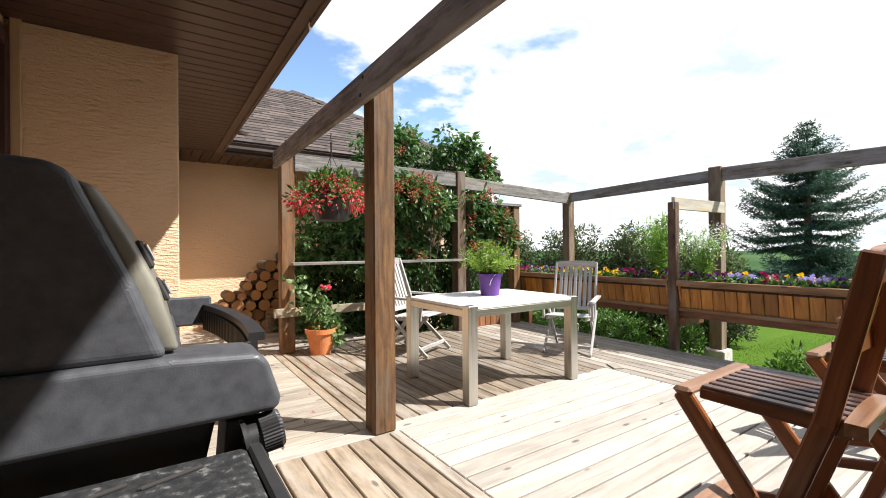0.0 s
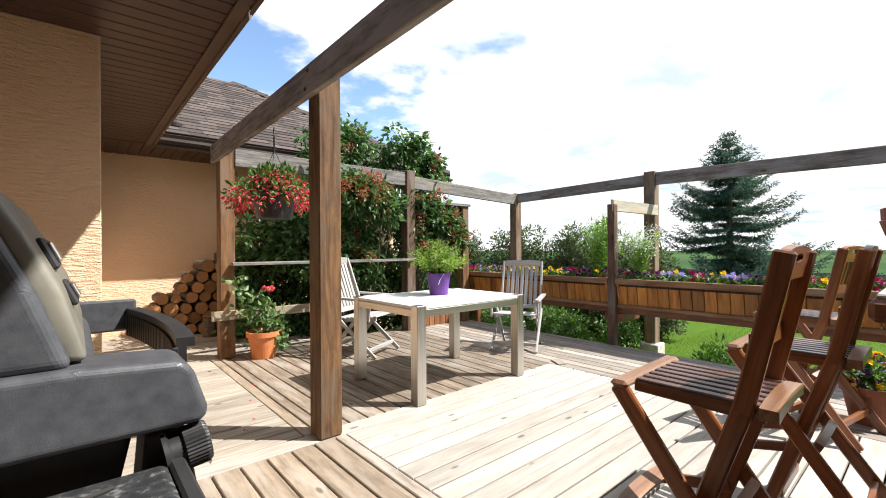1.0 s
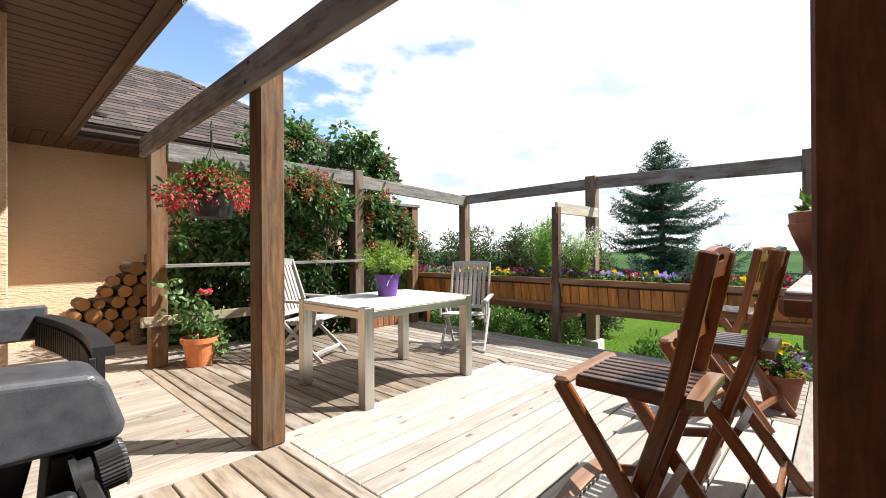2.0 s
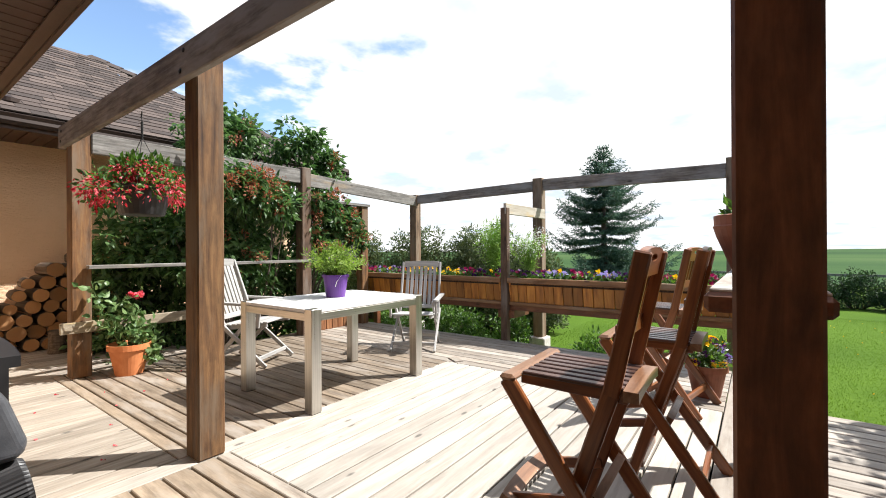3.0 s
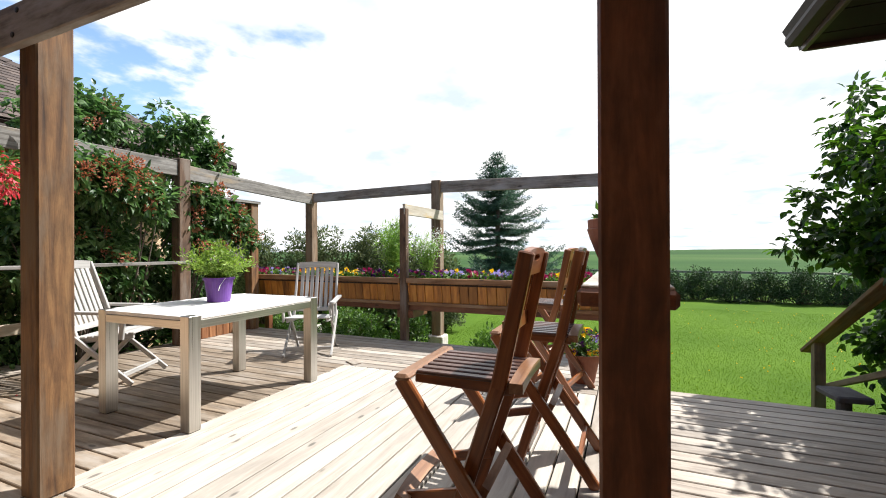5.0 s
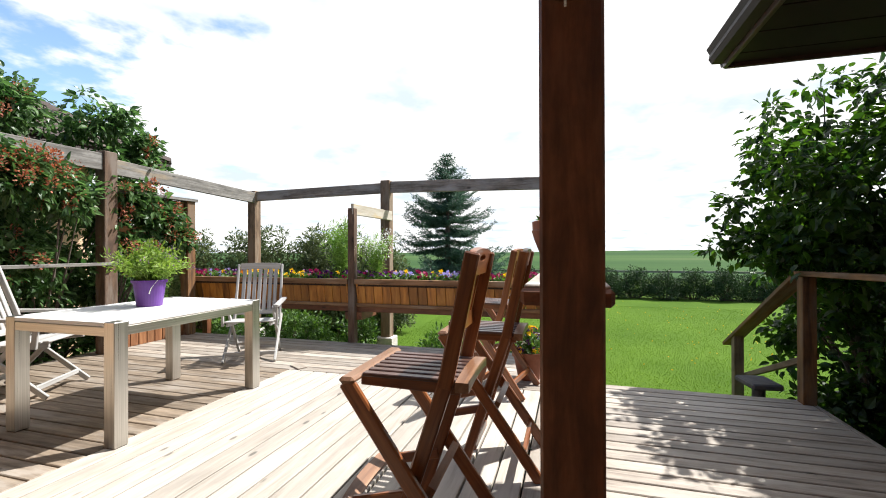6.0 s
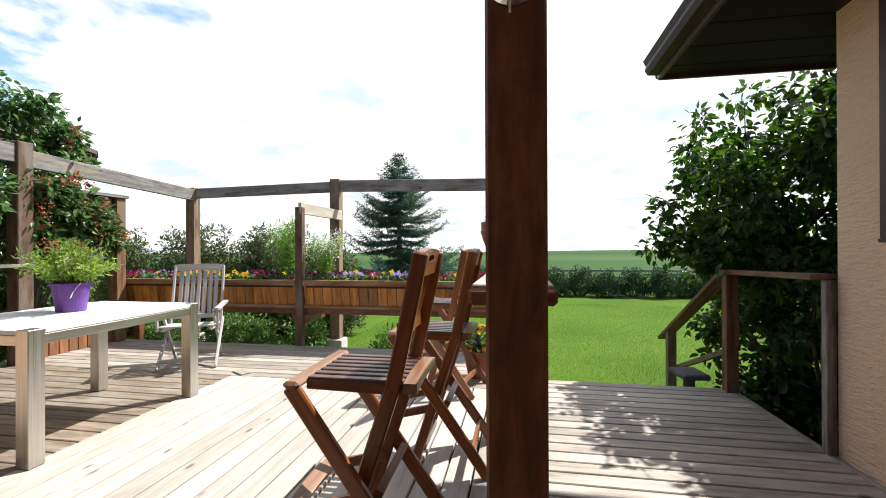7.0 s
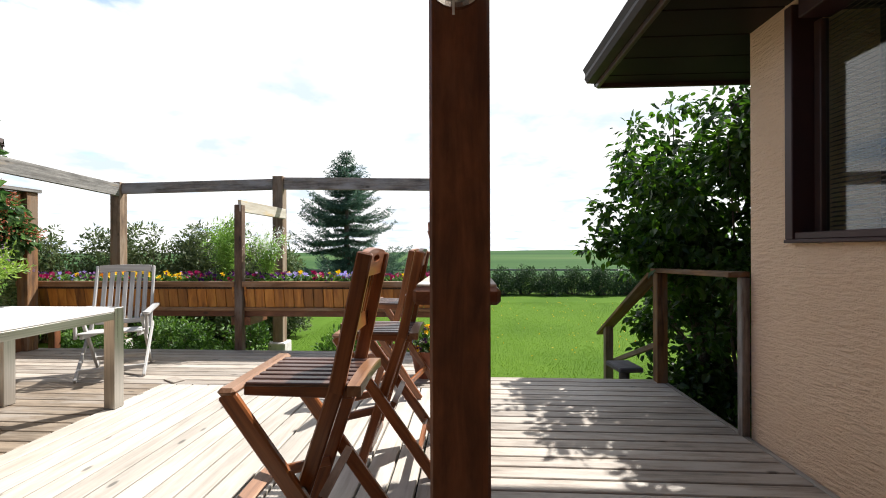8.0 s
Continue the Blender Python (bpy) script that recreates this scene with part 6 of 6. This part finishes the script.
def lilac_left_ends(r):
    """A broad mass behind the rails, round heads above it on bare limbs, sprays that droop over the rails."""
    while True:
        k = r.uniform()
        if k < 0.23:
            x0, y0, z0, rad = LOBES[int(r.integers(len(LOBES)))]
            v = r.normal(size=3)
            v = v / np.linalg.norm(v) * rad * r.uniform(0.15, 1.0) ** 0.38
            p = Vector((x0 + v[0], y0 + v[1] * 0.9, z0 + v[2] * 0.95))
            if noise.noise(p * 3.1 + Vector((0, 0, 7.0))) > 0.05:
                return tuple(p)
            continue
        if k < 0.47:
            x0, y0, z0, rad = SPRAYS[int(r.integers(len(SPRAYS)))]
            v = r.normal(size=3) * 0.55
            return (x0 + v[0] * rad, y0 + v[1] * rad * 0.6, z0 + v[2] * rad * 0.8)
        x, z = r.uniform(-1.85, 1.45), r.uniform(-0.36, 2.02)
        y = r.uniform(0.0 if z > 0.05 else -0.30, 0.62) if z < 0.95 else r.uniform(-0.36, 0.50)
        if x > 1.05 and z > 0.95:
            continue
        if noise.noise(Vector((x * 2.1, y * 2.1, z * 2.1 + 4.0))) > -0.24 or y > 0.12:
            return (x, y, z)


def lilac_left_grounded(r):
    x, y, z = lilac_left_ends(r)
    return (x, y, z - GROUND)


lilac((3.40, 5.74, GROUND), lilac_left_grounded, 1550, 23, 0.080, 0.094, M["lilac"], 115, 61, "large green lilac bush with faded reddish blooms behind the rail", (11, 4.5), 0.5)


SPRAY_TIPS = []


def lilac_right_ends(r):
    """Leaves lie in flat, uneven sprays round their branch tips."""
    if len(SPRAY_TIPS) < 330:
        SPRAY_TIPS.append(lilac_right_tip(r))
        return SPRAY_TIPS[-1]
    x, y, z = SPRAY_TIPS[int(r.integers(len(SPRAY_TIPS)))]
    a, q = r.uniform(0, 2 * math.pi), r.uniform(0, 1) ** 0.5 * 0.20
    return (x + q * math.cos(a), y + q * math.sin(a), max(0.02, z - q * 0.35 + r.normal() * 0.035))


def lilac_right_tip(r):
    while True:
        v = r.normal(size=3)
        v = v / np.linalg.norm(v) * r.uniform(0.3 if r.uniform() < 0.6 else 0.02, 1.0) ** 0.42
        wide = 1.0 + 0.38 * v[2] if v[2] > 0 else 1.0 + 0.10 * v[2]
        p = (v[0] * 1.20 * wide, v[1] * 1.10 * wide, 1.60 + v[2] * 1.62)
        # open sprays above and on the deck's side, a close dark mass behind
        if noise.noise(Vector(p) * (2.6 if p[2] > 1.5 else 1.7)) < (-0.30 if p[2] > 2.1 else -0.20):
            continue
        if p[2] > 0.0 and not (p[1] > 0.62 and p[2] < 1.35) and not (p[0] < -0.9 and p[1] < 0.2):
            return p


lilac((4.48, -2.60, GROUND), lilac_right_ends, 1180, 17, 0.075, 0.088, M["lilac_right"], 20, 71, "tall backlit leafy bush beside the stair rail", (7, 1.6))


def spruce(at, h, rad, seed):
    r = np.random.default_rng(seed)
    t = thing("spruce_tree", at, 0, "blue-green spruce with tiered spreading branches", "tree")
    part("trunk", tube([(0, 0, 0), (0.02, 0.01, h * 0.5), (0, 0, h * 0.985)], [0.13, 0.07, 0.012], 9), M["bark"], t)
    limb = bmesh.new()
    cs, ds = [], []
    z = 0.30
    while z < h * 0.985:
        f = 1 - z / h
        reach = rad * (f ** 0.92) + 0.05
        for k in range(int(r.integers(6, 10)) if f > 0.12 else 5):
            a = r.uniform(0, 2 * math.pi)
            ln = reach * r.uniform(0.45, 1.12)
            lift = -0.10 + 0.50 * (1 - f) ** 1.6
            pts = []
            for u in np.linspace(0, 1, 6):
                s = ln * u
                pts.append(Vector((math.cos(a) * s, math.sin(a) * s, z + lift * s - 0.24 * ln * math.sin(u * math.pi * 0.8) * f + 0.20 * ln * u ** 3)))
            tube(pts, list(np.linspace(0.018 * (0.3 + f), 0.003, 6)), 4, limb)
            side = Vector((-math.sin(a), math.cos(a), 0))
            out = Vector((math.cos(a), math.sin(a), 0))
            steps = max(5, int(ln / 0.042))
            for i in range(steps):
                u = 0.04 + 0.96 * (i + r.uniform()) / steps
                j = min(int(u * 5), 4)
                q = pts[j].lerp(pts[j + 1], u * 5 - j)
                tw = 0.36 * ln * (1.05 - u) ** 0.8 * 0.7 + 0.05
                for sg in (-1, 1):
                    tip = q + side * sg * tw * r.uniform(0.6, 1.1) + out * tw * 0.75 + Vector((0, 0, -0.10 * tw + r.normal() * 0.02))
                    m = max(3, int((tip - q).length / 0.028))
                    for w in range(m):
                        p = q.lerp(tip, (w + 0.5) / m)
                        cs.append(p)
                        ds.append((tip - q).normalized() * 0.7 + Vector(r.normal(size=3)) * 0.55 + Vector((0, 0, 0.1)))
        z += r.uniform(0.12, 0.24) * (0.5 + 0.7 * f)
    tagged(part("branches", limb, M["bark"], t), kind="stuff")
    part("crown", leaves_mesh("crown", cs, ds, 0.088, 0.021, M["spruce"], pick=r), None, t, "blue-green needle sprays")


spruce((13.3, 3.72, GROUND), 4.72, 2.62, 81)


def shrub(at, w, d, h, n, per, leaf, mat, seed, label, name="shrub", spiky=0.0):
    r = np.random.default_rng(seed)
    t = thing(name, at, 0, label, "shrub")
    ends = []
    for _ in range(n):
        v = r.normal(size=3); v /= np.linalg.norm(v)
        s = r.uniform(0.3, 1.0) ** 0.5
        top = 1.0 + spiky * r.uniform(-0.5, 1.0)
        ends.append((v[0] * d / 2 * s, v[1] * w / 2 * s, h * 0.12 + abs(v[2]) * h * 0.85 * s * top))
    b = bmesh.new()
    for e in ends[::4]:
        e = Vector(e)
        tube([(e.x * 0.2, e.y * 0.35, 0), (e.x * 0.7, e.y * 0.75, e.z * 0.6), e], [0.012, 0.008, 0.003], 4, b)
    tagged(part("stems", b, M["bark"], t), kind="stuff")
    c, dd = clumps(ends, per, 0.5 * leaf + 0.035, r)
    part("foliage", leaves_mesh("foliage", c, dd + r.normal(size=dd.shape) * 0.5 + (0, 0, 0.3), leaf, leaf * 0.42, mat, pick=r), None, t)
    return t


# silvery shrubs beyond the boxes, low greens below them, the clipped row across the lawn
for i, (x, y, w, h) in enumerate(((7.3, 5.7, 1.1, 1.9), (7.6, 4.85, 1.0, 2.0), (7.5, 4.1, 0.9, 1.85), (7.7, 6.6, 1.2, 2.05), (7.2, 7.5, 1.2, 1.9), (7.9, 3.45, 0.8, 1.7), (8.3, 5.3, 1.2, 1.9), (8.4, 4.2, 1.1, 1.8))):
    shrub((x, y, GROUND), w * 1.25, 0.9, h * 0.92, 280, 40, 0.075, M["shrub"], 100 + i, "olive green upright shrub beyond the flower boxes", "shrub", 0.35)
for i in range(11):
    y = 0.9 + i * 0.44
    if abs(y - 2.40) < 0.45:
        continue
    shrub((5.55 + 0.25 * (i % 3), y, GROUND), 0.62, 0.6, 0.36 + 0.28 * (i > 4) + 0.05 * (i % 2), 60, 20, 0.07, M["low_leaf"], 130 + i, "low leafy green plant under the flower boxes", "low_plant", 0.2)
for i in range(17):
    shrub((15.4 + 0.2 * (i % 2), 2.2 - i * 0.86, GROUND), 1.12, 1.0, 0.80 + 0.07 * ((i * 7) % 3), 190, 24, 0.07, M["hedge"], 160 + i, "dark green clipped shrub in a row across the lawn", "hedge_shrub", 0.25)


def far_fence():
    f = thing("field_fence", (20.0, 0, GROUND), 0, "pale rail fence along the field", "fence")
    for i in range(27):
        lumber("fence_post", f, (0, -26 + i * 2.0, 0), (0, -26 + i * 2.0, 0.72), 0.07, 0.07, M["rail_pale"], up=(0, 1, 0))
    lumber("fence_rail", f, (-0.05, -26, 0.66), (-0.05, 26, 0.66), 0.04, 0.09, M["rail_pale"])


far_fence()


def lawn_grass():
    r = np.random.default_rng(200)
    n = 70000
    x = 4.2 + 9.0 * r.uniform(0, 1, n) ** 1.6
    y = r.uniform(-4.5, 3.0, n)
    keep = (x > 5.05) | (y < 0.0)
    keep &= ~((x < 4.80) & (y > -1.75) & (y < 0.05))
    x, y = x[keep], y[keep]
    c = np.stack([x, y, np.full(len(x), GROUND + 0.005)], 1)
    d = r.normal(size=c.shape) * 0.45 + (0, 0, 1)
    ob = new("lawn_grass", leaves_mesh("lawn_grass", c, d, 0.022, 0.0055, M["grass"], pick=r))
    tagged(ob, "short mown green grass blades", "grass", kind="stuff")
    m = 170
    c = np.stack([r.uniform(6, 14, m), r.uniform(-5, 2, m), np.full(m, GROUND + 0.05)], 1)
    ob = new("dandelions", leaves_mesh("dandelions", np.repeat(c, 4, 0), r.normal(size=(4 * m, 3)) + (0, 0, 0.5), 0.014, 0.014, M["pansy_yellow"], pick=r))
    tagged(ob, "scattered yellow dandelion heads in the lawn", "flowers", kind="stuff")


lawn_grass()


def petals():
    r = np.random.default_rng(210)
    pts = [(1.25, 4.35), (1.45, 4.1), (0.8, 4.2), (1.05, 3.5), (0.95, 3.1), (1.7, 4.3), (1.2, 3.9), (0.7, 3.6), (1.9, 4.5), (1.0, 4.6), (0.85, 2.95), (1.75, 3.95)]
    ob = new("fallen_petals", leaves_mesh("fallen_petals", [(x, y, 0.004) for x, y in pts for _ in range(2)], [(r.normal(), r.normal(), 0.12) for _ in range(2 * len(pts))], 0.018, 0.014, M["fuchsia"], pick=r))
    tagged(ob, "fallen pink petals on the boards", "petals", kind="stuff")


petals()
